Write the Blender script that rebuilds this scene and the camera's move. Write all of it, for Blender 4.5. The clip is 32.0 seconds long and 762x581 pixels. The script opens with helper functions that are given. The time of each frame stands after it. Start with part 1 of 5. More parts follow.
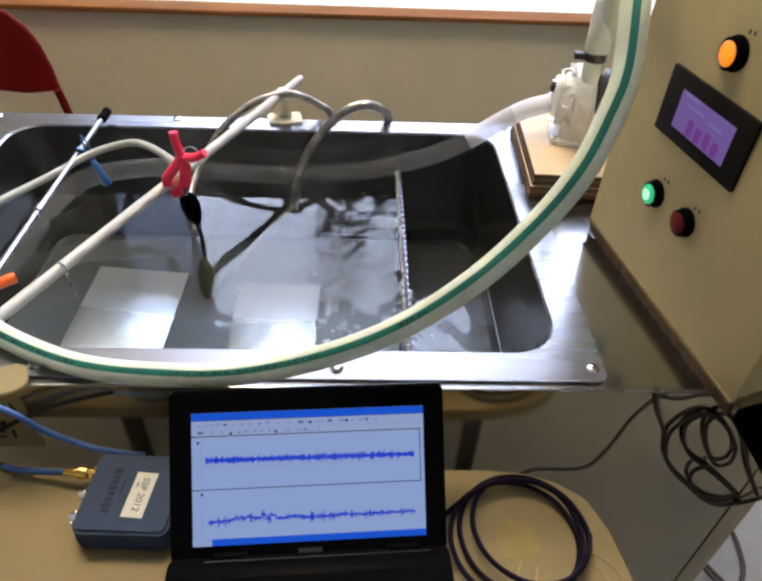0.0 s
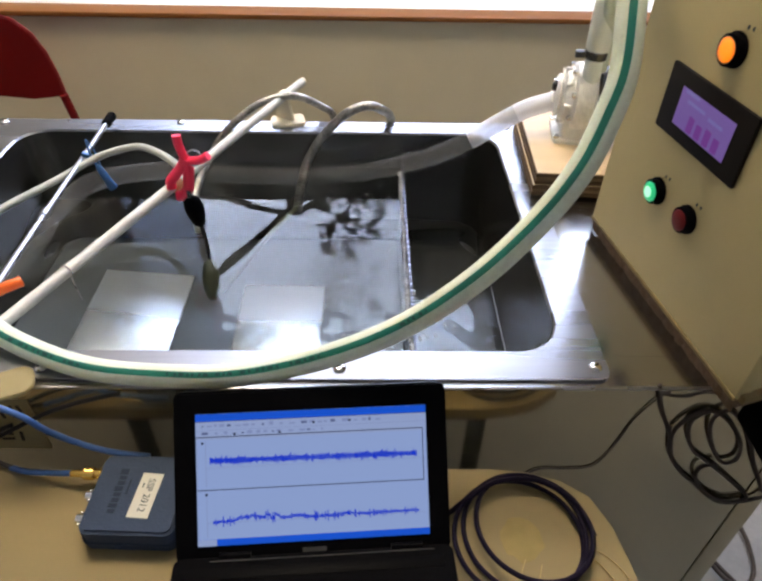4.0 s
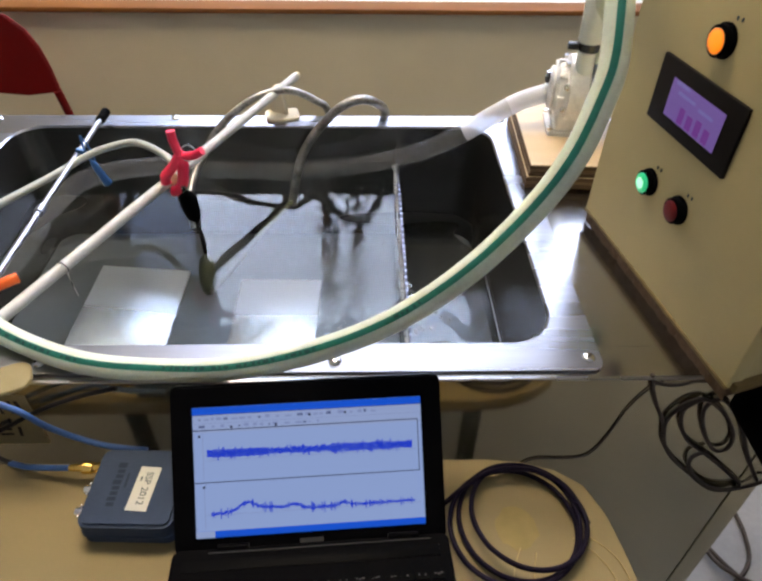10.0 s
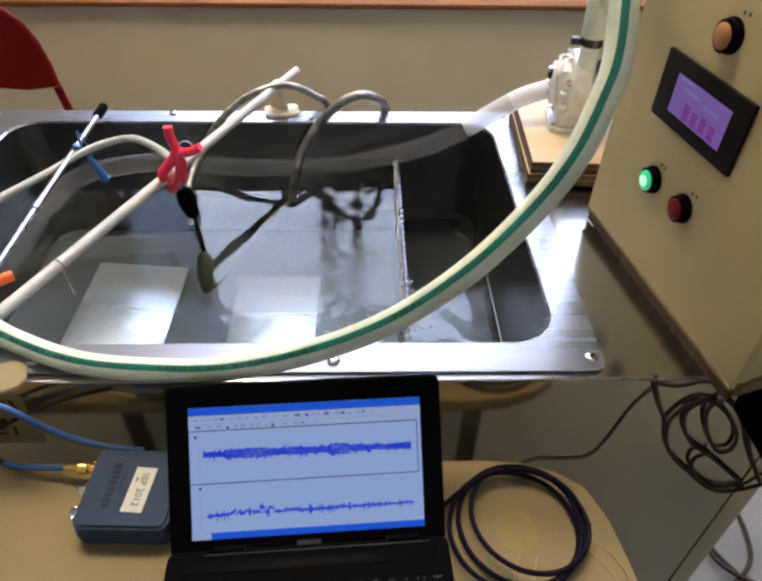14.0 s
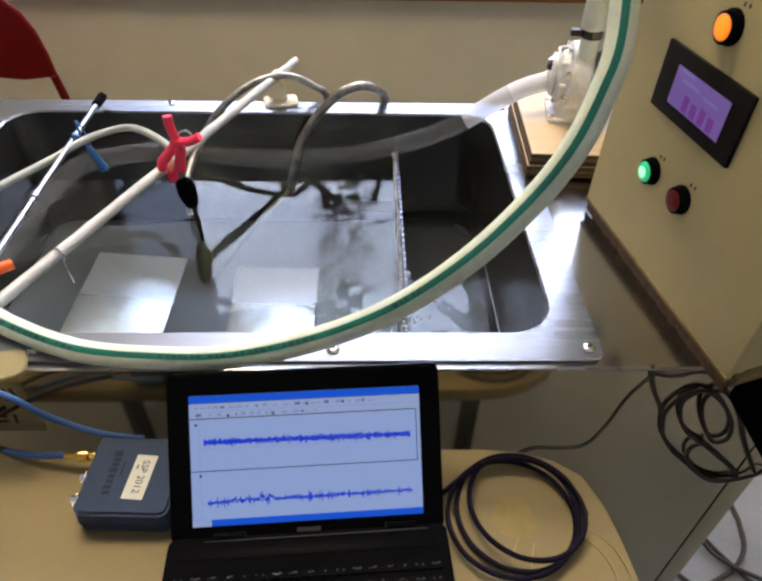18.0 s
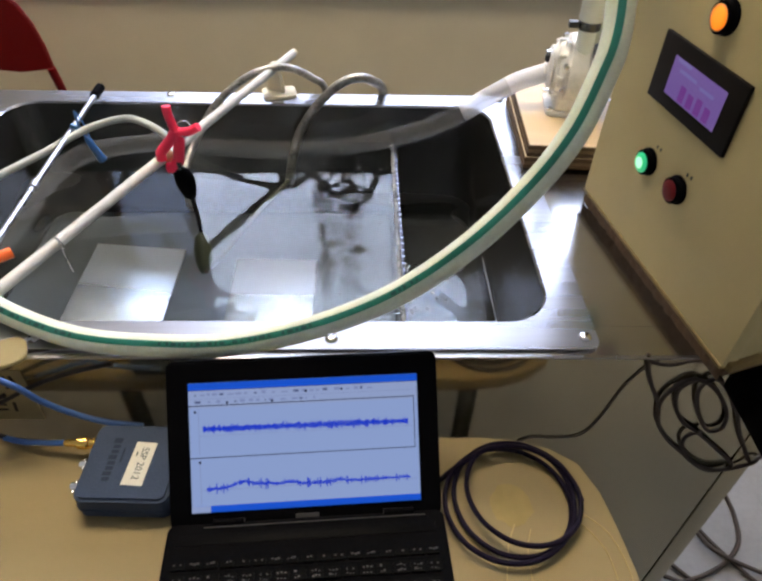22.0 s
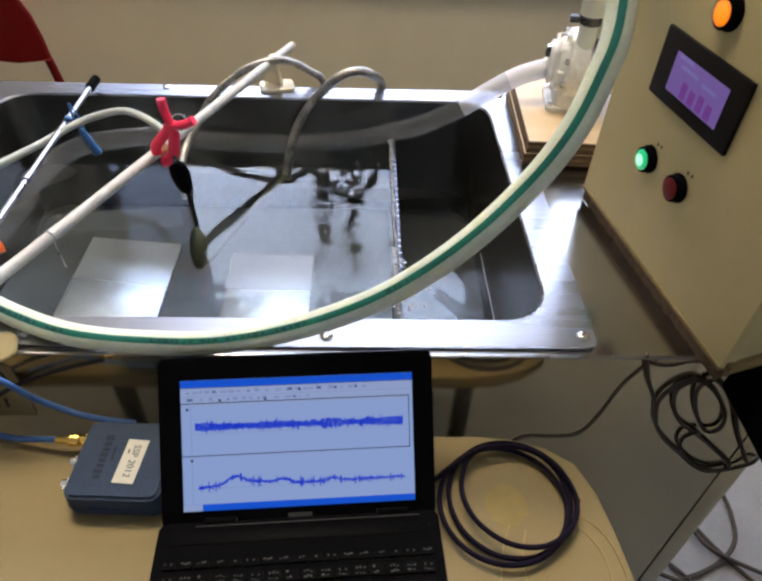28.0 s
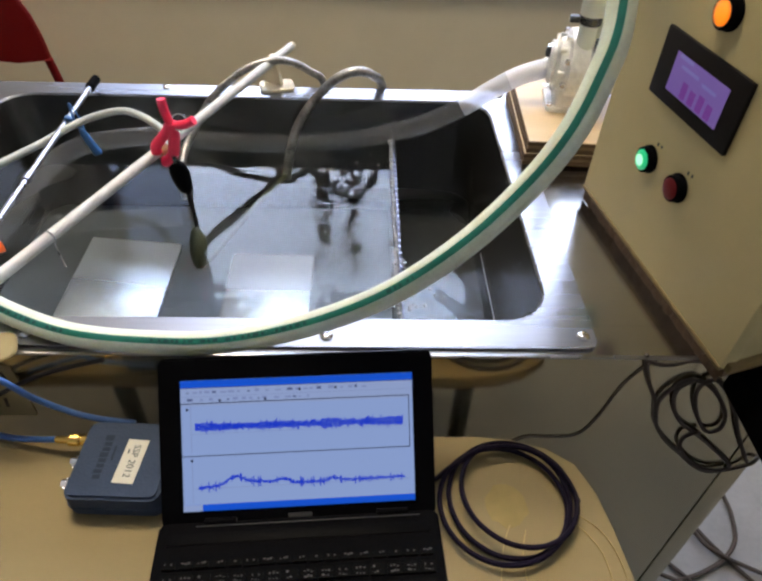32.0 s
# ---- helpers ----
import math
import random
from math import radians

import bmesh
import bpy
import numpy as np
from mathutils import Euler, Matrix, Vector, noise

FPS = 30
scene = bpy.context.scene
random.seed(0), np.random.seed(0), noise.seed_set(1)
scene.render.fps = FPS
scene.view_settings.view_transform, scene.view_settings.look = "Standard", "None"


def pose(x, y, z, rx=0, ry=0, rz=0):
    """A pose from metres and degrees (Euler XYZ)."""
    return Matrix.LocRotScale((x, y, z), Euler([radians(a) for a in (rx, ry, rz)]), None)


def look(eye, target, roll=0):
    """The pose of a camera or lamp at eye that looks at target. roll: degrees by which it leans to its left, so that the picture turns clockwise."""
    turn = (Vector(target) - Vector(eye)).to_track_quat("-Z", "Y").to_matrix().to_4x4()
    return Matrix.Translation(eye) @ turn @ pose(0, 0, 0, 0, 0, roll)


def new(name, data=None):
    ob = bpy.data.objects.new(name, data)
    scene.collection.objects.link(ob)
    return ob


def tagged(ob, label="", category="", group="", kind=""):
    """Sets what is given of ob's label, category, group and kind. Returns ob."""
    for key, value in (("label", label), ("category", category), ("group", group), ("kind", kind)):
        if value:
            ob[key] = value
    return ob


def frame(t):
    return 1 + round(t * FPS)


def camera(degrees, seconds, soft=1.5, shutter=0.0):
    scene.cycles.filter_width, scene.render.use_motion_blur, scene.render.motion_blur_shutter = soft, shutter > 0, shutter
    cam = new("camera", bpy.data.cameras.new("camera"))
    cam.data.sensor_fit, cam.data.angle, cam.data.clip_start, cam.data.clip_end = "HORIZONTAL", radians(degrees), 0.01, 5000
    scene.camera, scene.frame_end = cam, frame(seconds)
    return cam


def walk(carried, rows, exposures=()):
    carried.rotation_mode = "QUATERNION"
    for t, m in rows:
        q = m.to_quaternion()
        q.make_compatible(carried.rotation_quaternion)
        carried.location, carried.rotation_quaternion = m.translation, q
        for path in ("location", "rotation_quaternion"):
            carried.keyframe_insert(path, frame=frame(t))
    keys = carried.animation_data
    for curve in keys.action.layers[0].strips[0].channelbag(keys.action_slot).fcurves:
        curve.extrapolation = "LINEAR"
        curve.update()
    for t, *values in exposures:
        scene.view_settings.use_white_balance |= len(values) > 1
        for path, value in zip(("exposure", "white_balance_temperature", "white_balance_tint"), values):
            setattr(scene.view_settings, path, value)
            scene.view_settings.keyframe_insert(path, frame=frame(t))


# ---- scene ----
cam = camera(62.8, 32.0, soft=2.7)
PATH = [
    (0, (-0.0104, 0.0020, 1.2962), (0.0555, 1.5160, -0.0090), 2.53),
    (0.5, (-0.0101, 0.0043, 1.2981), (0.0387, 1.5141, -0.0126), 2.02),
    (1, (-0.0096, 0.0040, 1.2990), (0.0266, 1.5128, -0.0133), 1.63),
    (1.5, (-0.0091, 0.0022, 1.2991), (0.0211, 1.5123, -0.0119), 1.42),
    (2, (-0.0088, 0.0001, 1.2994), (0.0196, 1.5112, -0.0106), 1.37),
    (2.5, (-0.0086, -0.0020, 1.2995), (0.0217, 1.5103, -0.0090), 1.36),
    (3, (-0.0077, -0.0026, 1.2993), (0.0263, 1.5116, -0.0069), 1.31),
    (3.5, (-0.0057, -0.0013, 1.2983), (0.0307, 1.5159, -0.0043), 1.28),
    (5.5, (-0.0049, 0.0005, 1.2958), (0.0559, 1.5066, -0.0187), 1.62),
    (6, (-0.0020, 0.0014, 1.2960), (0.0595, 1.5032, -0.0234), 1.51),
    (6.5, (-0.0009, 0.0018, 1.2962), (0.0610, 1.5010, -0.0262), 1.52),
    (7, (-0.0017, 0.0015, 1.2971), (0.0592, 1.4990, -0.0272), 1.54),
    (7.5, (-0.0030, 0.0007, 1.2986), (0.0553, 1.4974, -0.0268), 1.49),
    (8, (-0.0034, -0.0005, 1.2993), (0.0511, 1.4970, -0.0253), 1.35),
    (8.5, (-0.0034, -0.0024, 1.2993), (0.0473, 1.4971, -0.0231), 1.19),
    (9, (-0.0036, -0.0041, 1.2995), (0.0453, 1.4970, -0.0213), 1.11),
    (9.5, (-0.0030, -0.0045, 1.2998), (0.0450, 1.4973, -0.0201), 1.03),
    (10, (-0.0023, -0.0040, 1.2992), (0.0461, 1.4994, -0.0189), 1.00),
    (10.5, (-0.0022, -0.0028, 1.2984), (0.0470, 1.5018, -0.0183), 1.04),
    (11, (-0.0017, -0.0013, 1.2978), (0.0462, 1.5031, -0.0192), 1.08),
    (11.5, (-0.0016, 0.0003, 1.2971), (0.0463, 1.5036, -0.0213), 1.12),
    (12, (-0.0016, 0.0021, 1.2965), (0.0479, 1.5035, -0.0238), 1.11),
    (12.5, (-0.0006, 0.0038, 1.2965), (0.0484, 1.5032, -0.0263), 1.01),
    (13, (0.0001, 0.0048, 1.2965), (0.0465, 1.5022, -0.0285), 0.98),
    (13.5, (0.0000, 0.0046, 1.2964), (0.0440, 1.5003, -0.0306), 1.04),
    (14, (-0.0000, 0.0040, 1.2961), (0.0438, 1.4983, -0.0325), 1.02),
    (14.5, (0.0002, 0.0034, 1.2954), (0.0460, 1.4964, -0.0345), 0.99),
    (16.5, (0.0000, 0.0007, 1.2939), (0.0527, 1.4894, -0.0406), 1.32),
    (17, (-0.0019, 0.0003, 1.2947), (0.0535, 1.4856, -0.0434), 1.49),
    (17.5, (-0.0032, -0.0001, 1.2953), (0.0528, 1.4821, -0.0463), 1.60),
    (18, (-0.0028, -0.0000, 1.2952), (0.0515, 1.4799, -0.0490), 1.54),
    (18.5, (-0.0019, 0.0002, 1.2943), (0.0510, 1.4791, -0.0511), 1.45),
    (19, (-0.0020, -0.0003, 1.2934), (0.0516, 1.4781, -0.0525), 1.52),
    (19.5, (-0.0025, -0.0008, 1.2934), (0.0510, 1.4757, -0.0546), 1.61),
    (20, (-0.0024, -0.0009, 1.2936), (0.0502, 1.4733, -0.0570), 1.61),
    (20.5, (-0.0018, -0.0017, 1.2931), (0.0519, 1.4716, -0.0584), 1.59),
    (21, (-0.0015, -0.0031, 1.2927), (0.0553, 1.4696, -0.0593), 1.61),
    (21.5, (-0.0025, -0.0050, 1.2928), (0.0580, 1.4668, -0.0601), 1.74),
    (22, (-0.0037, -0.0069, 1.2926), (0.0593, 1.4643, -0.0608), 1.88),
    (22.5, (-0.0038, -0.0079, 1.2924), (0.0599, 1.4624, -0.0620), 1.87),
    (23, (-0.0035, -0.0081, 1.2923), (0.0603, 1.4613, -0.0629), 1.81),
    (23.5, (-0.0035, -0.0076, 1.2916), (0.0606, 1.4623, -0.0631), 1.84),
    (24, (-0.0042, -0.0055, 1.2906), (0.0614, 1.4636, -0.0648), 1.98),
    (24.5, (-0.0040, -0.0018, 1.2900), (0.0620, 1.4642, -0.0689), 2.03),
    (25, (-0.0018, 0.0032, 1.2896), (0.0617, 1.4648, -0.0742), 1.92),
    (25.5, (-0.0000, -0.0000, 1.2900), (0.0644, 1.4588, -0.0767), 2.35),
    (27.5, (-0.0000, -0.0000, 1.2900), (0.0644, 1.4588, -0.0767), 2.35),
    (32, (-0.0002, 0.0000, 1.2897), (0.0647, 1.4593, -0.0765), 2.37),
]
walk(cam, [(t, look(eye, target, roll)) for t, eye, target, roll in PATH], exposures=[(0, -0.02, 7100, 11), (25.0, -0.02, 7100, 11), (25.5, -0.04, 6950, 10), (32, -0.04, 6950, 10)])

# ---- world and light ----
world = bpy.data.worlds.new("world")
scene.world = world
world.use_nodes = True
sky = world.node_tree.nodes.new("ShaderNodeTexSky")
sky.sky_type, sky.sun_disc, sky.sun_elevation, sky.sun_rotation = "NISHITA", False, radians(35), radians(20)
world.node_tree.links.new(sky.outputs[0], world.node_tree.nodes["Background"].inputs[0])
world.node_tree.nodes["Background"].inputs[1].default_value = 0.08

LAMP = 45.0      # ceiling diffusers
DAY = 15.0        # sky seen through the window

# ---- materials ----


def mat(name, colour, rough=0.5, metal=0.0, var=0.12, scale=30.0, bump=0.0, bscale=None, stain=0.0, emit=None, power=0.0, coat=0.0, stretch=(1, 1, 1), random_shift=0.0, spec=0.5):
    """A procedural surface: grain at two scales, optional stains, relief and a glow."""
    m = bpy.data.materials.new(name)
    m.use_nodes = True
    nt = m.node_tree
    bs = nt.nodes["Principled BSDF"]
    bs.inputs["Roughness"].default_value, bs.inputs["Metallic"].default_value = rough, metal
    bs.inputs["Coat Weight"].default_value = coat
    bs.inputs["Specular IOR Level"].default_value = spec
    co = nt.nodes.new("ShaderNodeTexCoord")
    mp = nt.nodes.new("ShaderNodeMapping")
    mp.inputs["Scale"].default_value = stretch
    nt.links.new(co.outputs["Object"], mp.inputs[0])

    def fac(sc, detail=4.0):
        n = nt.nodes.new("ShaderNodeTexNoise")
        n.inputs["Scale"].default_value, n.inputs["Detail"].default_value = sc, detail
        nt.links.new(mp.outputs[0], n.inputs["Vector"])
        return n.outputs[0]

    c = Vector(colour)
    ramp = nt.nodes.new("ShaderNodeValToRGB")
    ramp.color_ramp.elements[0].position, ramp.color_ramp.elements[1].position = 0.3, 0.7
    ramp.color_ramp.elements[0].color = (*(c * (1 - var)), 1)
    ramp.color_ramp.elements[1].color = (*(c * (1 + var)), 1)
    fine, broad = fac(scale), fac(scale * 0.12, 2.0)
    mixf = nt.nodes.new("ShaderNodeMath")
    mixf.operation = "MULTIPLY_ADD"
    mixf.inputs[1].default_value = 0.45
    nt.links.new(fine, mixf.inputs[0])
    half = nt.nodes.new("ShaderNodeMath")
    half.operation = "MULTIPLY"
    half.inputs[1].default_value = 0.55
    nt.links.new(broad, half.inputs[0])
    nt.links.new(half.outputs[0], mixf.inputs[2])
    nt.links.new(mixf.outputs[0], ramp.inputs[0])
    out = ramp.outputs[0]
    if stain:
        sr = nt.nodes.new("ShaderNodeValToRGB")
        sr.color_ramp.elements[0].position, sr.color_ramp.elements[1].position = 0.58, 0.72
        nt.links.new(fac(scale * 0.3, 6.0), sr.inputs[0])
        mx = nt.nodes.new("ShaderNodeMix")
        mx.data_type = "RGBA"
        sc2 = nt.nodes.new("ShaderNodeMath")
        sc2.operation = "MULTIPLY"
        sc2.inputs[1].default_value = stain
        nt.links.new(sr.outputs[0], sc2.inputs[0])
        nt.links.new(sc2.outputs[0], mx.inputs[0])
        nt.links.new(out, mx.inputs[6])
        mx.inputs[7].default_value = (*(c * 0.35), 1)
        out = mx.outputs[2]
    if random_shift:
        oi = nt.nodes.new("ShaderNodeObjectInfo")
        hs = nt.nodes.new("ShaderNodeHueSaturation")
        mr = nt.nodes.new("ShaderNodeMapRange")
        mr.inputs[3].default_value, mr.inputs[4].default_value = 1 - random_shift, 1 + random_shift
        nt.links.new(oi.outputs["Random"], mr.inputs[0])
        nt.links.new(mr.outputs[0], hs.inputs["Value"])
        nt.links.new(out, hs.inputs["Color"])
        out = hs.outputs[0]
    nt.links.new(out, bs.inputs["Base Color"])
    rr = nt.nodes.new("ShaderNodeMapRange")
    rr.inputs[3].default_value, rr.inputs[4].default_value = max(0.02, rough * 0.8), min(1, rough * 1.2)
    nt.links.new(broad, rr.inputs[0])
    nt.links.new(rr.outputs[0], bs.inputs["Roughness"])
    if bump:
        b = nt.nodes.new("ShaderNodeBump")
        b.inputs["Strength"].default_value, b.inputs["Distance"].default_value = bump, 0.002
        nt.links.new(fac(bscale or scale * 3), b.inputs["Height"])
        nt.links.new(b.outputs[0], bs.inputs["Normal"])
    if emit:
        bs.inputs["Emission Color"].default_value = (*emit, 1)
        bs.inputs["Emission Strength"].default_value = power
    return m


def clear(name, tint, ior, rough, veil=0.0, veil_colour=(0.8, 0.8, 0.8), bump=0.0, bscale=60.0, rim=0.0):
    """A thin clear skin: see-through, with a gloss by Fresnel and a faint milky veil."""
    m = bpy.data.materials.new(name)
    m.use_nodes = True
    nt = m.node_tree
    nt.nodes.remove(nt.nodes["Principled BSDF"])
    tr, gl, df = (nt.nodes.new("ShaderNodeBsdf" + k) for k in ("Transparent", "Glossy", "Diffuse"))
    tr.inputs[0].default_value = (*tint, 1)
    df.inputs[0].default_value = (*veil_colour, 1)
    gl.inputs["Roughness"].default_value = rough
    if rim:
        lw, pw, fr = nt.nodes.new("ShaderNodeLayerWeight"), nt.nodes.new("ShaderNodeMath"), nt.nodes.new("ShaderNodeMath")
        pw.operation, fr.operation = "POWER", "MULTIPLY"
        pw.inputs[1].default_value, fr.inputs[1].default_value = 4.0, rim
        nt.links.new(lw.outputs["Facing"], pw.inputs[0])
        nt.links.new(pw.outputs[0], fr.inputs[0])
    else:
        fr = nt.nodes.new("ShaderNodeFresnel")
        fr.inputs[0].default_value = ior
    a, b = nt.nodes.new("ShaderNodeMixShader"), nt.nodes.new("ShaderNodeMixShader")
    a.inputs[0].default_value = veil
    nt.links.new(tr.outputs[0], a.inputs[1])
    nt.links.new(df.outputs[0], a.inputs[2])
    nt.links.new(fr.outputs[0], b.inputs[0])
    nt.links.new(a.outputs[0], b.inputs[1])
    nt.links.new(gl.outputs[0], b.inputs[2])
    nt.links.new(b.outputs[0], nt.nodes["Material Output"].inputs[0])
    if bump:
        co, n, bp = nt.nodes.new("ShaderNodeTexCoord"), nt.nodes.new("ShaderNodeTexNoise"), nt.nodes.new("ShaderNodeBump")
        n.inputs["Scale"].default_value, n.inputs["Detail"].default_value = bscale, 3.0
        bp.inputs["Strength"].default_value, bp.inputs["Distance"].default_value = bump, 0.002
        nt.links.new(co.outputs["Object"], n.inputs["Vector"])
        nt.links.new(n.outputs[0], bp.inputs["Height"])
        for node in ((gl,) if rim else (gl, fr)):
            nt.links.new(bp.outputs[0], node.inputs["Normal"])
    return m


M_WALL = mat("beige wall paint", (0.64, 0.565, 0.395), 0.8, var=0.06, scale=8, bump=0.15, bscale=200)
M_FARWALL = mat("pale far wall", (0.55, 0.54, 0.50), 0.8, var=0.04, scale=5)
M_CEIL = mat("white ceiling", (0.62, 0.62, 0.60), 0.9, var=0.03, scale=4)
M_FLOOR = mat("pale terrazzo", (0.18, 0.172, 0.160), 0.45, var=0.12, scale=90, stain=0.15)
M_TRIM = mat("varnished trim wood", (0.24, 0.095, 0.028), 0.5, spec=0.2, var=0.25, scale=40, stretch=(0.1, 1, 1))
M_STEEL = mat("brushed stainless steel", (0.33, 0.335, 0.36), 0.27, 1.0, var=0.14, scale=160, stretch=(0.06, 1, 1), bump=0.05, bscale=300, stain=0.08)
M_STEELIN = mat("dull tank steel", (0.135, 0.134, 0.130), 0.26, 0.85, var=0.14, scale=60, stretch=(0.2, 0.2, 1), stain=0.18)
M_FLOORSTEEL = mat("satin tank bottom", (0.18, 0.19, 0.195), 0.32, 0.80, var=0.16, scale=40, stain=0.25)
M_TABLE = mat("polished sheet steel", (0.44, 0.43, 0.42), 0.18, 1.0, var=0.06, scale=20, stain=0.12)
M_FRONT = mat("dull polished steel front", (0.51, 0.45, 0.30), 0.10, 0.86, var=0.10, scale=12, stain=0.2, stretch=(1, 1, 0.4))
M_DESK = mat("pale desk laminate", (0.240, 0.186, 0.092), 0.6, spec=0.15, var=0.14, scale=14, stretch=(0.3, 1, 1), stain=0.14)
M_YELLOWPATCH = mat("thin yellow patch", (0.255, 0.196, 0.074), 0.6, spec=0.15, var=0.2, scale=40)
M_EDGE = mat("brown desk edge", (0.17, 0.085, 0.035), 0.5, var=0.2, scale=60)
M_PANEL = mat("beige painted board", (0.50, 0.415, 0.205), 0.6, spec=0.3, var=0.07, scale=20, stain=0.10, bump=0.08)
M_ROT = mat("swollen dark chipboard edge", (0.10, 0.06, 0.03), 0.85, var=0.5, scale=120, stain=0.5, bump=0.8, bscale=180)
M_LIP = mat("worn board lip", (0.20, 0.14, 0.05), 0.7, var=0.35, scale=80, stain=0.4)
M_PLY = mat("plywood", (0.58, 0.45, 0.29), 0.6, var=0.14, scale=50, stretch=(0.15, 1, 1))
M_PLYEDGE = mat("plywood edge", (0.11, 0.065, 0.032), 0.8, var=0.4, scale=120, stretch=(1, 1, 4))
M_PLYMID = mat("pale plywood layer", (0.18, 0.12, 0.066), 0.8, var=0.3, scale=120, stretch=(1, 1, 4))
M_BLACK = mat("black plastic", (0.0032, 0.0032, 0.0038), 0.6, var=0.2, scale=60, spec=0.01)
M_GLOSS = mat("glossy black bezel", (0.0028, 0.0028, 0.0034), 0.4, var=0.2, scale=30, spec=0.015)
M_KEY = mat("black key plastic", (0.005, 0.005, 0.005), 0.7, var=0.2, scale=80, spec=0.01)
M_KEYMARK = mat("pale key marking", (0.065, 0.065, 0.065), 0.6, spec=0.1, var=0.1)
M_CABLE = mat("black cable rubber", (0.014, 0.012, 0.012), 0.6, spec=0.2, var=0.25, scale=90)
M_CABLE2 = mat("dark purple cable sheath", (0.007, 0.005, 0.012), 0.55, spec=0.05, var=0.25, scale=90)
M_MAINS = mat("dull brown-black mains cable", (0.062, 0.050, 0.042), 0.7, spec=0.05, var=0.25, scale=90)
M_WIRE = mat("dull tan wire", (0.36, 0.27, 0.12), 0.6, spec=0.1, var=0.15, scale=90)
M_PRINT = mat("faded brown-black print", (0.035, 0.026, 0.016), 0.7, spec=0.1, var=0.3, scale=200)
M_DULLTAG = mat("yellowed sticker film", (0.27, 0.215, 0.105), 0.6, spec=0.15, var=0.08, scale=60, stain=0.2)
M_BRAID = mat("braided steel sleeve", (0.35, 0.335, 0.31), 0.36, 0.9, var=0.75, scale=420, bump=0.35, bscale=600)
M_BLUE = mat("blue cable sheath", (0.042, 0.105, 0.27), 0.45, spec=0.25, var=0.15, scale=60)
M_BLUETIE = mat("blue plastic", (0.04, 0.15, 0.36), 0.35, var=0.15, scale=60)
M_RED = mat("red plastic clip", (0.95, 0.035, 0.10), 0.35, var=0.10, scale=60)
M_PAD = mat("tan rubber", (0.50, 0.27, 0.12), 0.6, var=0.15, scale=80)
M_ORANGE = mat("orange plastic", (0.90, 0.13, 0.01), 0.4, var=0.10, scale=60)
M_CHAIR = mat("red chair shell", (0.13, 0.004, 0.004), 0.5, spec=0.15, var=0.15, scale=18)
M_ROD = mat("off-white plastic rod", (0.54, 0.54, 0.51), 0.5, var=0.20, scale=70, stain=0.30, stretch=(1, 1, 0.3))
M_CREAM = mat("cream plastic", (0.70, 0.62, 0.44), 0.5, var=0.08, scale=60, stain=0.06)
M_CUFF = mat("milky pale green plastic", (0.84, 0.87, 0.78), 0.4, var=0.06, scale=60)
M_TUBE = mat("milky silicone tube", (0.41, 0.435, 0.40), 0.35, var=0.10, scale=50)
M_HOSE = mat("pale reinforced hose", (0.62, 0.665, 0.535), 0.36, var=0.12, scale=420, bump=0.3, bscale=550, coat=0.2)
hose_skin = M_HOSE.node_tree.nodes["Principled BSDF"]
hose_skin.inputs["Subsurface Weight"].default_value = 0.7
hose_skin.inputs["Subsurface Scale"].default_value = 0.012
hose_skin.inputs["Subsurface Radius"].default_value = (1.0, 0.95, 0.75)
M_STRIPE = mat("green hose stripe", (0.006, 0.135, 0.100), 0.35, var=0.2, scale=120)
M_PRINTGREEN = mat("worn dark green print", (0.005, 0.055, 0.048), 0.5, var=0.2, scale=200)
M_INK = mat("dark printed marks", (0.01, 0.03, 0.04), 0.5, var=0.1)
M_PUMP = mat("cast pump housing", (0.80, 0.79, 0.76), 0.35, 0.0, var=0.22, scale=70, stain=0.5, bump=0.8, bscale=160)
M_PUMPDARK = mat("dark pump motor", (0.03, 0.032, 0.036), 0.45, var=0.3, scale=60)
M_CHROME = mat("bright metal", (0.75, 0.75, 0.76), 0.16, 1.0, var=0.05, scale=60)
M_SILVER = mat("dull silver rod", (0.36, 0.36, 0.37), 0.28, 1.0, var=0.10, scale=80)
M_BEZEL = mat("worn dark display bezel", (0.008, 0.0065, 0.006), 0.5, spec=0.12, var=0.25, scale=60)
M_BRASS = mat("gold plated connector", (0.80, 0.52, 0.14), 0.25, 1.0, var=0.12, scale=90)
M_SCOPE = mat("slate blue instrument case", (0.031, 0.047, 0.080), 0.6, spec=0.12, var=0.10, scale=70, bump=0.2, bscale=400)
M_SCOPEDARK = mat("dark blue lettering", (0.018, 0.027, 0.048), 0.6, spec=0.1, var=0.1)
M_LABEL = mat("cream paper label", (0.52, 0.50, 0.42), 0.7, var=0.05, scale=40)
M_WHITE = mat("white enamel", (0.8, 0.8, 0.8), 0.5, var=0.03, scale=20)
M_PLATE = mat("satin pale metal plate", (0.98, 0.99, 1.0), 0.28, 0.88, var=0.03, scale=25, stretch=(0.2, 1, 1))
M_PROBE = mat("olive probe housing", (0.07, 0.072, 0.038), 0.6, var=0.3, scale=70)
M_WATER = clear("water surface", (0.90, 0.96, 1.0), 1.365, 0.0)
M_TUBECLEAR = clear("clear hose", (0.95, 0.96, 0.975), 1.17, 0.4, 0.055, (0.74, 0.75, 0.76), 0.3, 40, rim=0.19)
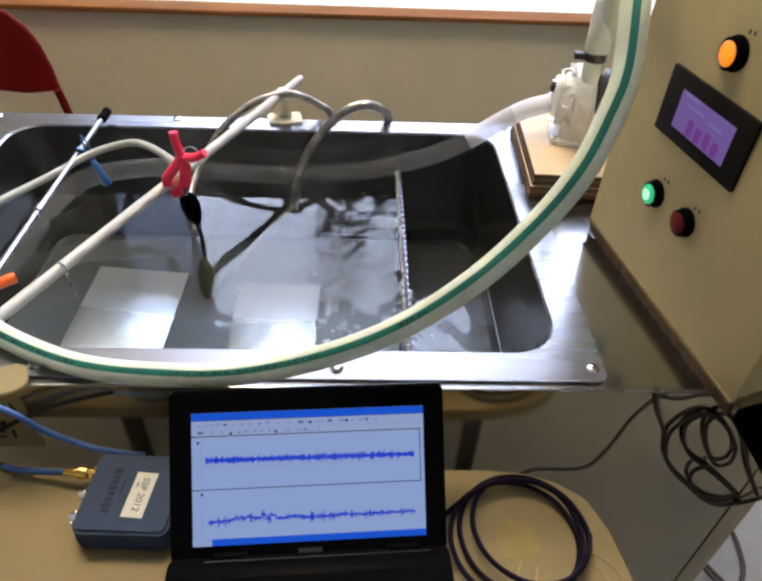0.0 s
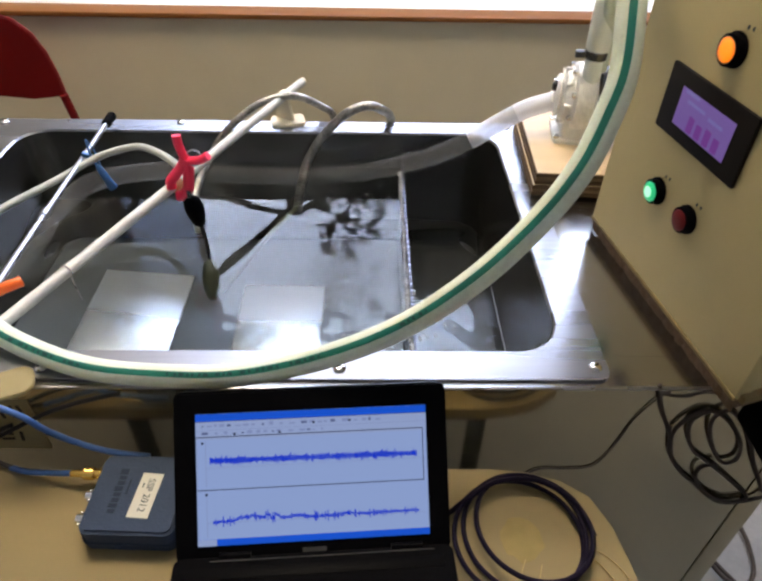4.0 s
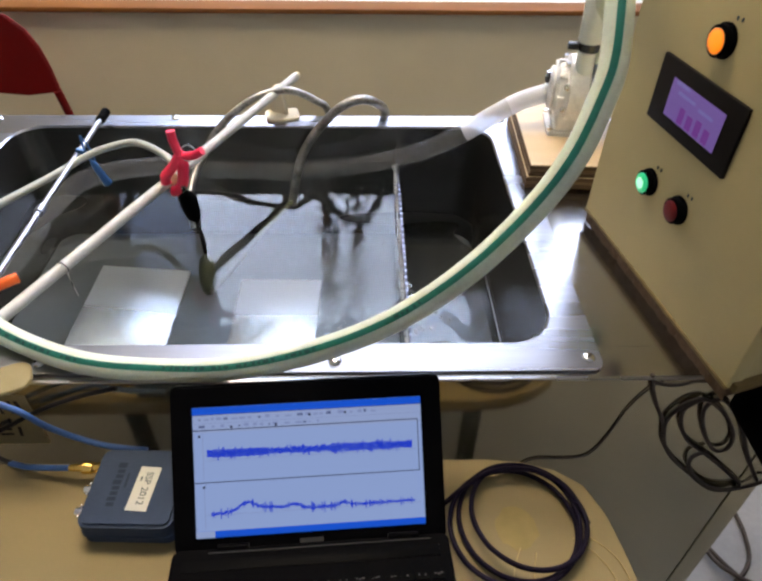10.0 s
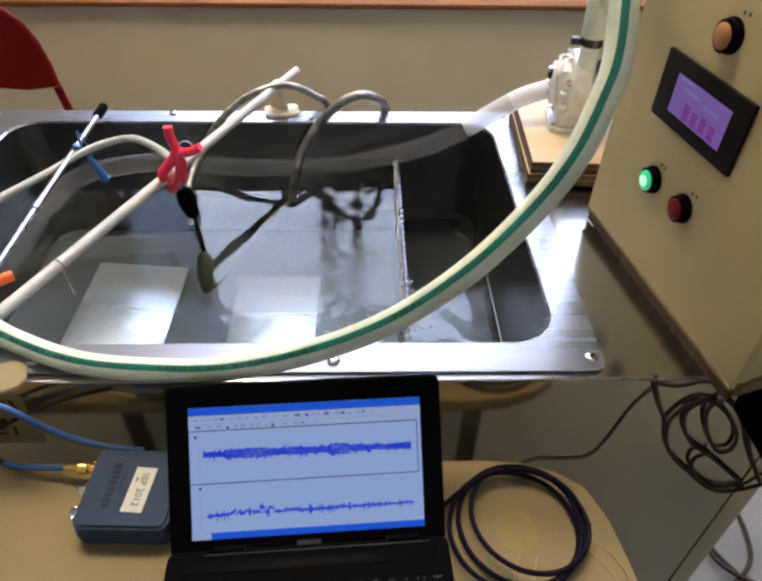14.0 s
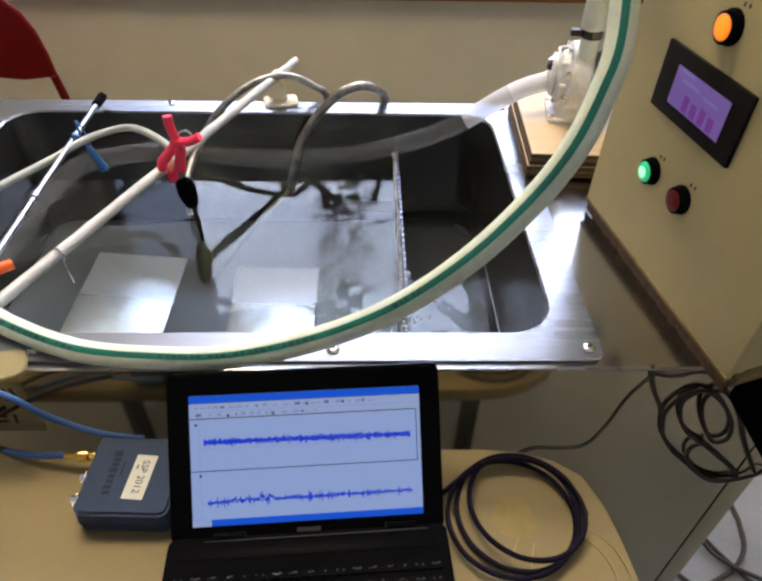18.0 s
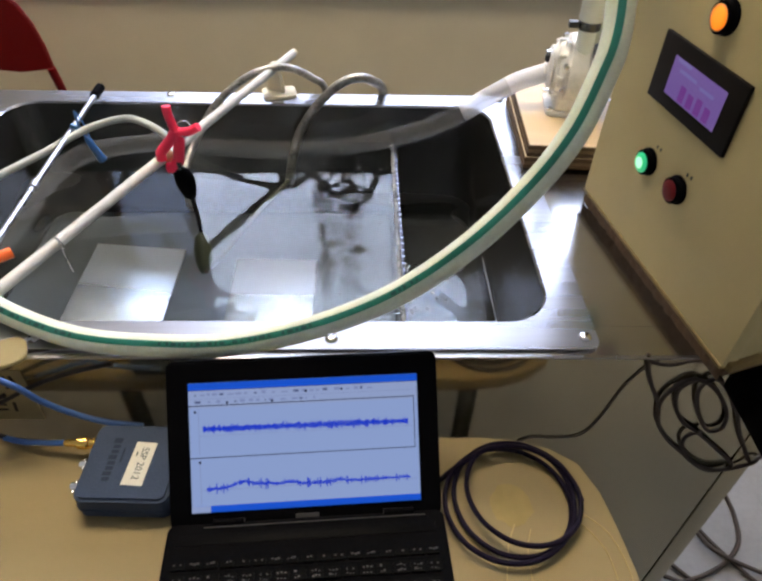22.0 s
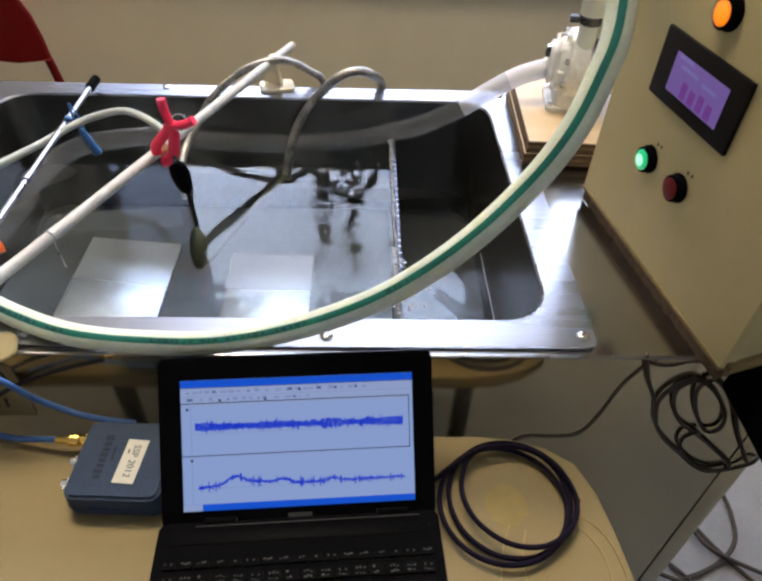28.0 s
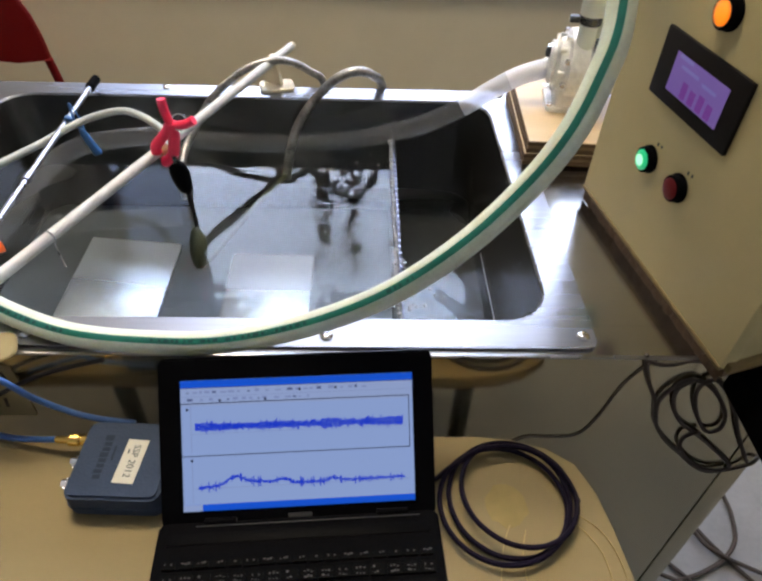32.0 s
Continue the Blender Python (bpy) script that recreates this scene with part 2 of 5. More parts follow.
M_TUBESEMI = clear("cloudy hose", (0.94, 0.95, 0.97), 1.22, 0.4, 0.46, (0.84, 0.86, 0.93), 0.3, 40, rim=0.25)
M_TUBEMILK = clear("milky hose end", (0.93, 0.94, 0.96), 1.4, 0.3, 0.62, (0.87, 0.89, 0.96), 0.3, 40, rim=0.3)
M_FOAM = clear("foam bubbles", (0.92, 0.94, 0.95), 1.33, 0.02, 0.35, (0.85, 0.86, 0.88))
M_BUBBLE = clear("bubble film", (0.93, 0.95, 0.96), 1.40, 0.0, 0.02)
M_FROST = clear("frosted pane", (0.50, 0.52, 0.55), 1.45, 0.3, 0.05, (0.6, 0.6, 0.6))
M_LAMP = mat("lit diffuser", (0.8, 0.8, 0.8), 0.5, emit=(1.0, 0.875, 0.70), power=LAMP)
M_SKY = mat("bright sky", (0.0, 0.0, 0.0), 1.0, emit=(0.57, 0.69, 1.0), power=DAY)
M_SCREEN = mat("lit screen background", (0.004, 0.004, 0.004), 0.4, spec=0.05, emit=(0.31, 0.45, 0.86), power=0.74)
M_SCREENTOP = mat("lit screen toolbar", (0.004, 0.004, 0.004), 0.4, spec=0.05, emit=(0.34, 0.46, 0.82), power=0.72)
M_SCREENBAR = mat("lit title bar", (0.002, 0.002, 0.002), 0.4, spec=0.05, emit=(0.004, 0.10, 0.78), power=0.80)
M_TRACE = mat("blue trace", (0.0, 0.0, 0.0), 0.4, spec=0.05, emit=(0.002, 0.035, 0.66), power=0.85)
M_SCRLINE = mat("dark screen rule", (0.0, 0.0, 0.0), 0.4, spec=0.05, emit=(0.015, 0.02, 0.06), power=0.8)
M_SCRFAINT = mat("faint screen rule", (0.0, 0.0, 0.0), 0.4, spec=0.05, emit=(0.24, 0.32, 0.64), power=0.76)
M_SCRTEXT = mat("grey screen text", (0.0, 0.0, 0.0), 0.4, spec=0.05, emit=(0.11, 0.15, 0.34), power=0.76)
M_HMI = mat("lilac panel display", (0.02, 0.02, 0.02), 0.25, emit=(0.27, 0.16, 0.60), power=0.47)
M_HMIBAR = mat("purple display bar", (0.02, 0.02, 0.02), 0.25, emit=(0.20, 0.045, 0.36), power=0.6)
M_HMIBLUE = mat("pale blue display text", (0.02, 0.02, 0.02), 0.25, emit=(0.28, 0.24, 0.72), power=0.48)
M_LENSO = mat("lit orange lens", (0.5, 0.15, 0.0), 0.3, emit=(1.0, 0.40, 0.008), power=2.2)
M_CAPO = clear("orange lamp cap", (1.0, 0.55, 0.06), 1.40, 0.15, 0.45, (0.88, 0.44, 0.17))
M_LENSG = mat("lit green lens", (0.0, 0.3, 0.15), 0.3, emit=(0.012, 0.50, 0.20), power=0.75)
M_LENSGC = mat("bright lens centre", (0.2, 0.5, 0.3), 0.3, emit=(0.45, 1.0, 0.75), power=1.0)
M_LENSR = mat("unlit dark red lens", (0.13, 0.006, 0.008), 0.5, spec=0.2, var=0.2)

# ---- mesh helpers ----


def mesh_of(name, bm, material, smooth=True):
    bmesh.ops.recalc_face_normals(bm, faces=bm.faces)
    me = bpy.data.meshes.new(name)
    bm.to_mesh(me)
    bm.free()
    me.materials.append(material)
    if smooth:
        me.shade_smooth()
        me.set_sharp_from_angle(angle=radians(38))
    return me


def part(name, bm, material, parent=None, label="", smooth=True):
    ob = new(name, mesh_of(name, bm, material, smooth))
    ob.parent = parent
    if label:
        ob["label"] = label
    return ob


def thing(name, label, category, at=None, group="", kind=""):
    ob = new(name)
    ob.empty_display_size = 0.02
    if at is not None:
        ob.matrix_world = at
    return tagged(ob, label, category, group, kind)


def solid(name, bm, material, label, category, kind="", group=""):
    return tagged(part(name, bm, material), label, category, group, kind)


def box(x0, x1, y0, y1, z0, z1, bevel=0.0, seg=2, bm=None, m=None):
    own = bmesh.new()
    r = bmesh.ops.create_cube(own, size=1.0)
    bmesh.ops.scale(own, vec=(x1 - x0, y1 - y0, z1 - z0), verts=r["verts"])
    bmesh.ops.translate(own, vec=((x0 + x1) / 2, (y0 + y1) / 2, (z0 + z1) / 2), verts=r["verts"])
    if bevel:
        bmesh.ops.bevel(own, geom=own.edges[:], offset=bevel, segments=seg, affect="EDGES", profile=0.6)
    if m:
        bmesh.ops.transform(own, matrix=m, verts=own.verts)
    return merge(bm, own)


def merge(bm, own):
    if bm is None:
        return own
    me = bpy.data.meshes.new("scratch")
    own.to_mesh(me)
    bm.from_mesh(me)
    own.free()
    bpy.data.meshes.remove(me)
    return bm


def turned(profile, seg=24, m=None, bm=None, cap=True):
    """A lathe round z: profile of (radius, height)."""
    own = bmesh.new()
    rings = [[own.verts.new((r * math.cos(2 * math.pi * k / seg), r * math.sin(2 * math.pi * k / seg), z)) for k in range(seg)] for r, z in profile]
    for a, b in zip(rings, rings[1:]):
        for k in range(seg):
            own.faces.new((a[k], a[(k + 1) % seg], b[(k + 1) % seg], b[k]))
    if cap:
        own.faces.new(rings[0][::-1])
        own.faces.new(rings[-1])
    if m:
        bmesh.ops.transform(own, matrix=m, verts=own.verts)
    return merge(bm, own)


def along(a, b):
    """A frame at a whose z points to b."""
    a, b = Vector(a), Vector(b)
    return Matrix.Translation(a) @ (b - a).to_track_quat("Z", "Y").to_matrix().to_4x4()


def stick(a, b, r, r2=None, seg=14, bm=None, bevel=0.0):
    n = (Vector(b) - Vector(a)).length
    r2 = r if r2 is None else r2
    prof = [(r, 0), (r2, n)] if not bevel else [(r - bevel, 0), (r, bevel), (r2, n - bevel), (r2 - bevel, n)]
    return turned(prof, seg, along(a, b), bm)


def spline(pts, step=8, closed=False):
    """Catmull-Rom points through pts."""
    p = [Vector(q) for q in pts]
    out = []
    n = len(p)
    for k in range(n if closed else n - 1):
        if closed:
            a, b, c, d = p[(k - 1) % n], p[k], p[(k + 1) % n], p[(k + 2) % n]
        else:
            a, b, c, d = p[max(k - 1, 0)], p[k], p[k + 1], p[min(k + 2, n - 1)]
        for s in range(step):
            t = s / step
            out.append(0.5 * (2 * b + (c - a) * t + (2 * a - 5 * b + 4 * c - d) * t * t + (3 * b - a - 3 * c + d) * t ** 3))
    if not closed:
        out.append(p[-1])
    return out


def tube(pts, r, seg=10, step=8, closed=False, bm=None, arc=None, up=(0, 0, 1), lift=0.0, cap=True, twist=0.0):
    """A round tube through pts; arc=(from, to) in degrees round it makes a strip on its skin instead."""
    line = spline(pts, step, closed)
    own = bmesh.new()
    rings = []
    n = len(line)
    side = None
    for k, q in enumerate(line):
        a = line[(k - 1) % n] if closed or k else q
        b = line[(k + 1) % n] if closed or k < n - 1 else q
        t = (b - a).normalized()
        if side is None:
            side = t.cross(Vector(up)).normalized()
        side = (side - t * side.dot(t)).normalized()
        top = side.cross(t)
        angles = [2 * math.pi * j / seg for j in range(seg)] if arc is None else [radians(arc[0] + (arc[1] - arc[0]) * j / seg + twist * k / n) for j in range(seg + 1)]
        rings.append([own.verts.new(q + (side * math.cos(w) + top * math.sin(w)) * (r + lift)) for w in angles])
    m = len(rings[0])
    for k in range(n if closed else n - 1):
        a, b = rings[k], rings[(k + 1) % n]
        for j in range(m if arc is None else m - 1):
            own.faces.new((a[j], a[(j + 1) % m], b[(j + 1) % m], b[j]))
    if cap and arc is None and not closed:
        own.faces.new(rings[0][::-1])
        own.faces.new(rings[-1])
    return merge(bm, own)


def outline(w, h, r, n=6):
    """The corners of a rounded rectangle round the origin."""
    out = []
    for cx, cy, a0 in ((w / 2 - r, h / 2 - r, 0), (-w / 2 + r, h / 2 - r, 90), (-w / 2 + r, -h / 2 + r, 180), (w / 2 - r, -h / 2 + r, 270)):
        for k in range(n + 1):
            a = radians(a0 + 90 * k / n)
            out.append((cx + r * math.cos(a), cy + r * math.sin(a)))
    return out


def slab(points, z0, z1, bevel=0.0, m=None, bm=None):
    """A flat plate with the given outline."""
    own = bmesh.new()
    f = own.faces.new([own.verts.new((x, y, z0)) for x, y in points])
    r = bmesh.ops.extrude_face_region(own, geom=[f])
    bmesh.ops.translate(own, vec=(0, 0, z1 - z0), verts=[v for v in r["geom"] if isinstance(v, bmesh.types.BMVert)])
    if bevel:
        rim = [e for e in own.edges if abs(e.verts[0].co.z - e.verts[1].co.z) < 1e-6]
        bmesh.ops.bevel(own, geom=rim, offset=bevel, segments=2, affect="EDGES")
    if m:
        bmesh.ops.transform(own, matrix=m, verts=own.verts)
    return merge(bm, own)


def ball(c, r, bm=None, seg=10, squash=1.0):
    own = bmesh.new()
    bmesh.ops.create_uvsphere(own, u_segments=seg, v_segments=max(4, seg // 2), radius=r)
    bmesh.ops.scale(own, vec=(1, 1, squash), verts=own.verts)
    bmesh.ops.translate(own, vec=c, verts=own.verts)
    return merge(bm, own)

# ---- room ----
NY, CZ = 3.08, 3.60
solid("floor", box(-4, 4, -3, NY + 0.1, -0.1, 0.0), M_FLOOR, "pale speckled terrazzo floor", "floor", "structure")
wn = box(-4, 4, NY, NY + 0.2, 0.0, 1.95)
box(-4, 4, NY, NY + 0.2, 3.52, CZ, bm=wn)
box(2.6, 4, NY, NY + 0.2, 1.95, 3.52, bm=wn)
box(-4, -1.52, NY, NY + 0.2, 1.95, 3.52, bm=wn)
solid("wall_north", wn, M_FARWALL, "white far wall with a high window opening", "wall", "structure")
solid("wall_south", box(-4, 4, -3.2, -3.0, 0, CZ), M_FARWALL, "plain pale wall behind the viewer", "wall", "structure")
solid("wall_west", box(-4.2, -4, -3.2, NY + 0.2, 0, CZ), M_FARWALL, "plain pale side wall", "wall", "structure")
solid("wall_east", box(4, 4.2, -3.2, NY + 0.2, 0, CZ), M_FARWALL, "plain pale side wall", "wall", "structure")
solid("ceiling", box(-4.2, 4.2, -3.2, NY + 0.2, CZ, CZ + 0.1), M_CEIL, "plain white ceiling", "ceiling", "structure")
solid("backdrop_sky", box(-2.6, 3.8, NY + 0.6, NY + 0.62, 1.5, 4.3), M_SKY, "bright daylight sky outside the window", "sky", "structure")
win = thing("window_1", "high window with dark uprights", "window", kind="structure")
for x0, x1 in ((-1.52, -1.47), (-1.05, -1.02), (-0.262, -0.187), (-0.102, -0.028), (0.235, 0.285), (0.89, 0.95), (1.72, 1.78), (2.55, 2.6)):
    part("mullion", box(x0, x1, NY + 0.02, NY + 0.10, 1.95, 3.515, 0.006), M_EDGE, win)
for x0, z0, z1 in ((2.6, 1.95, 2.0), (2.6, 3.48, 3.52)):
    part("window_frame", box(-1.52, x0, NY + 0.11, NY + 0.16, z0, z1, 0.006), M_WHITE, win)

for x0, x1, z0, z1 in ((-1.50, -1.03, 2.005, 3.475),):
    pane = part("pane", box(x0, x1, NY + 0.125, NY + 0.131, z0, z1), M_FROST, win, "dull frosted pane")
half = solid("wall_low", box(-4, 4, 1.90, 1.95, 0, 0.7065), M_WALL, "beige painted low partition wall", "wall", "structure")
solid("trim", box(-4, 4, 1.885, 1.965, 0.707, 0.722, 0.004), M_TRIM, "varnished brown wooden cap on the low wall", "trim", "structure")
tb = thing("white_table", "white-topped table behind the low wall", "table")
part("tabletop", box(-1.5, 2.6, 1.98, 2.95, 0.64, 0.67, 0.004), M_WHITE, tb)
for x in (-1.4, 2.5):
    for y in (2.02, 2.88):
        part("leg", box(x - 0.02, x + 0.02, y - 0.02, y + 0.02, 0, 0.64), M_CHROME, tb)


def ceiling_light(x0, x1, y0, y1):
    c = thing("ceiling_light", "square ceiling light with a lit white diffuser", "ceiling light", pose((x0 + x1) / 2, (y0 + y1) / 2, 3.53), group="ceiling lights")
    w, d = (x1 - x0) / 2, (y1 - y0) / 2
    part("diffuser", box(-w, w, -d, d, -0.045, -0.02), M_LAMP, c)
    f = box(-w - 0.02, w + 0.02, -d - 0.02, -d - 0.001, -0.05, 0.06)
    box(-w - 0.02, w + 0.02, d + 0.001, d + 0.02, -0.05, 0.06, bm=f)
    box(-w - 0.02, -w - 0.001, -d, d, -0.05, 0.06, bm=f)
    box(w + 0.001, w + 0.02, -d, d, -0.05, 0.06, bm=f)
    part("frame", f, M_WHITE, c)


for cx in (-0.75, 0.05):
    ceiling_light(cx - 0.253, cx + 0.253, 0.95, 1.60)

# ---- bench and tank ----
TOP = 0.868
bench = thing("steel_bench", "steel bench with polished top and front panel round the tank", "bench")
for x0, x1, y0, y1 in ((-1.3, 0.437, 0.368, 0.405), (-1.3, 0.437, 0.858, 0.892), (-1.3, -0.535, 0.4052, 0.8578), (0.196, 0.437, 0.4052, 0.8578)):
    part("top_sheet", box(x0, x1, y0, y1, TOP - 0.005, TOP), M_TABLE, bench)
part("edge_strip", box(-1.3, 0.437, 0.3645, 0.3678, TOP - 0.0016, TOP + 0.0007, 0.0008), M_SILVER, bench, "bright metal edging strip")
for x in (-1.25, 0.40):
    for y in (0.396, 0.866):
        part("leg", box(x - 0.02, x + 0.02, y - 0.02, y + 0.02, 0, TOP - 0.005), M_BLACK, bench)

part("front_panel", box(-1.3, 0.4085, 0.3700, 0.3730, 0.10, TOP - 0.0065), M_FRONT, bench, "polished steel front panel")
part("corner_post", box(0.4105, 0.4355, 0.3690, 0.3740, 0.0, TOP - 0.0065, 0.001), M_FRONT, bench, "folded steel corner")
part("side_panel", box(0.4325, 0.4355, 0.3745, 0.8900, 0.05, TOP - 0.0065), M_FRONT, bench)
stk = part("sticker", box(-0.50, -0.316, 0.3690, 0.3697, 0.772, 0.846), M_DULLTAG, bench, "yellowed sticker with dark lettering")
tank = thing("steel_tank", "stainless steel tank with a wide screwed-on flange, part filled with water", "tank", pose(0, 0, 0))
TX0, TX1, TY0, TY1 = -0.512, 0.182, 0.408, 0.855
TCX, TCY, TW, TD = (TX0 + TX1) / 2, (TY0 + TY1) / 2, TX1 - TX0, TY1 - TY0
ZR = 0.871
inner = outline(TW, TD, 0.045, 8)
OX0, OX1, OY0, OY1 = -0.565, 0.217, 0.373, 0.889
outer = [(x + (OX0 + OX1) / 2 - TCX, y + (OY0 + OY1) / 2 - TCY) for x, y in outline(OX1 - OX0, OY1 - OY0, 0.012, 8)]
bm = bmesh.new()
a = [bm.verts.new((x, y, ZR)) for x, y in outer]
a0 = [bm.verts.new((x, y, ZR - 0.0025)) for x, y in outer]
b = [bm.verts.new((x, y, ZR)) for x, y in inner]
c = [bm.verts.new((x * 0.994, y * 0.992, ZR - 0.0025)) for x, y in inner]
n = len(inner)
for k in range(n):
    j = (k + 1) % n
    bm.faces.new((a[k], a[j], b[j], b[k]))
    bm.faces.new((a0[k], a0[j], a[j], a[k]))
    bm.faces.new((b[k], b[j], c[j], c[k]))
bmesh.ops.translate(bm, vec=(TCX, TCY, 0), verts=bm.verts)
part("flange", bm, M_STEEL, tank, "brushed stainless flange with rounded opening")
bm = bmesh.new()
levels = ((0.9938, 0.992, ZR - 0.0026), (0.990, 0.985, 0.80), (0.985, 0.978, 0.700), (0.965, 0.955, 0.684))
rings = [[bm.verts.new((x * sx, y * sy, z)) for x, y in inner] for sx, sy, z in levels]
skin = [[bm.verts.new((x * 1.03, y * 1.045, z)) for x, y in inner] for z in (ZR - 0.004, 0.60)]
for p, q in list(zip(rings, rings[1:])) + [(skin[1], skin[0]), (skin[0], rings[0])]:
    for k in range(n):
        j = (k + 1) % n
        bm.faces.new((p[k], p[j], q[j], q[k]))
bm.faces.new(rings[-1])
bm.faces.new(skin[1])
bmesh.ops.translate(bm, vec=(TCX, TCY, 0), verts=bm.verts)
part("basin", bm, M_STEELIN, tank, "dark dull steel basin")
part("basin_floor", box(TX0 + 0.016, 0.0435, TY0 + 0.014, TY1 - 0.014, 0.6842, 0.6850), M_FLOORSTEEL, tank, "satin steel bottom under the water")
# toothed overflow weir
WX = 0.0445
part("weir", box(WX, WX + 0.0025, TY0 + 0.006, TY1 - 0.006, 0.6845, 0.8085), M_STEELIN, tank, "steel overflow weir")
N = 36
tooth = bmesh.new()
hw = (TD - 0.012) / N / 2
for z0, z1 in ((0.0, 0.0135),):
    f0 = [tooth.verts.new((0, y, z)) for y, z in ((-hw * 0.92, z0), (hw * 0.92, z0), (hw * 0.18, z1), (-hw * 0.18, z1))]
    f1 = [tooth.verts.new((0.0025, y, z)) for y, z in ((-hw * 0.92, z0), (hw * 0.92, z0), (hw * 0.18, z1), (-hw * 0.18, z1))]
    tooth.faces.new(f0)
    tooth.faces.new(f1[::-1])
    for i in range(4):
        j = (i + 1) % 4
        tooth.faces.new((f0[i], f1[i], f1[j], f0[j]))
tooth_mesh = mesh_of("tooth", tooth, M_STEEL, False)
for k in range(N):
    o = new("tooth", tooth_mesh)
    o.parent = tank
    o.location = (WX, TY0 + 0.006 + hw * (2 * k + 1), 0.8085)
part("weir_post", box(0.0430, 0.0485, 0.842, 0.850, 0.62, 0.835), M_STEELIN, tank)
part("weld_line", box(0.1738, 0.1748, 0.46, 0.70, 0.7095, 0.7106), M_SILVER, tank, "thin bright weld line")


def screw(x, y, z=ZR):
    s = part("screw", turned([(0.0062, 0), (0.0062, 0.0012), (0.0045, 0.003), (0.0018, 0.0036)], 14, pose(x, y, z)), M_CHROME, tank)
    part("slot", box(-0.0035, 0.0035, -0.0005, 0.0005, 0.0032, 0.0040, m=pose(x, y, z, 0, 0, 35)), M_BLACK, s)


for x, y in ((-0.031, 0.386), (0.205, 0.388), (-0.288, 0.880), (0.203, 0.876), (-0.548, 0.876), (-0.30, 0.386)):
    screw(x, y)

# ---- water ----
WZ = 0.8115


def water_sheet(name, x0, x1, y0, y1, z, amp, seed):
    step = 0.0024
    nx, ny = int((x1 - x0) / step), int((y1 - y0) / step)
    bm = bmesh.new()
    grid = []
    for i in range(nx + 1):
        row = []
        for j in range(ny + 1):
            x, y = x0 + (x1 - x0) * i / nx, y0 + (y1 - y0) * j / ny
            g = amp(x, y)
            h = g * (noise.noise(Vector((x * 52, y * 44, seed))) + 0.12 * noise.noise(Vector((x * 130, y * 90, seed + 5))))
            row.append(bm.verts.new((x, y, h)))
        grid.append(row)
    for i in range(nx):
        for j in range(ny):
            bm.faces.new((grid[i][j], grid[i + 1][j], grid[i + 1][j + 1], grid[i][j + 1]))
    ob = part(name, bm, M_WATER)
    if ob.data.polygons[0].normal.z < 0:
        ob.data.flip_normals()
    ob.location.z = z
    return ob


RIPX = -0.078      # where the rough water by the weir begins
water = tagged(water_sheet("water", TX0 + 0.006, RIPX + 0.0005, TY0 + 0.004, TY1 - 0.004, WZ, lambda x, y: 0.00008 + 0.00012 / (1 + math.exp(-(x + 0.105) / 0.010)), 3.0), "clear water with small ripples in the tank", "water", kind="structure")
water2 = tagged(water_sheet("water", 0.0475, TX1 - 0.006, TY0 + 0.008, TY1 - 0.008, 0.708, lambda x, y: 0.00010 + 0.0007 * math.exp(-((x - 0.06) / 0.03) ** 2 - ((y - 0.66) / 0.05) ** 2), 9.0), "rippled water in the overflow chamber", "water", kind="structure")


def ripple_mesh(w, d, seed):
    """A small curved piece of the rough water."""
    bm = bmesh.new()
    nx, ny = 9, 7
    g = [[bm.verts.new((w * (i / nx - 0.5), d * (j / ny - 0.5), 0.00006 * noise.noise(Vector((i * w / nx * 190, j * d / ny * 150, seed))) + 0.00013 * noise.noise(Vector((i * w / nx * 75, j * d / ny * 60, seed + 4))))) for j in range(ny + 1)] for i in range(nx + 1)]
    for i in range(nx):
        for j in range(ny):
            bm.faces.new((g[i][j], g[i + 1][j], g[i + 1][j + 1], g[i][j + 1]))
    me = mesh_of("ripple", bm, M_WATER)
    if me.polygons[0].normal.z < 0:
        me.flip_normals()
    return me


RNX, RNY = 8, 37
RDX, RDY = (0.0440 - RIPX) / RNX, (TD - 0.008) / RNY
RIP_MESHES = [ripple_mesh(RDX * 1.02, RDY * 1.04, 2.0 + 3.7 * k) for k in range(8)]
ripples = []
rnd = random.Random(14)
for j in range(RNY):
    for i in range(RNX):
        rp = new("ripple", RIP_MESHES[rnd.randrange(8)])
        rp.parent = water
        ripples.append((rp, RIPX + RDX * (i + 0.5), TY0 + 0.004 + RDY * (j + 0.5), min(1.0, 0.45 + 0.25 * i)))

for x0, x1, y1, lean in ((-0.3987, -0.2695, 0.7380, 5.0), (-0.1883, -0.0702, 0.7144, 1.0)):
    w = (x1 - x0) / 2
    solid("white_plate", box(-w, w, 0.47, y1, -0.0053, 0.0, 0.0012, m=pose(x0 + w, 0, 0.6904 + w * math.sin(radians(lean)), 0, lean, 0)), M_PLATE, "flat pale satin metal plate lying on the tank bottom under water", "plate", group="white plates")

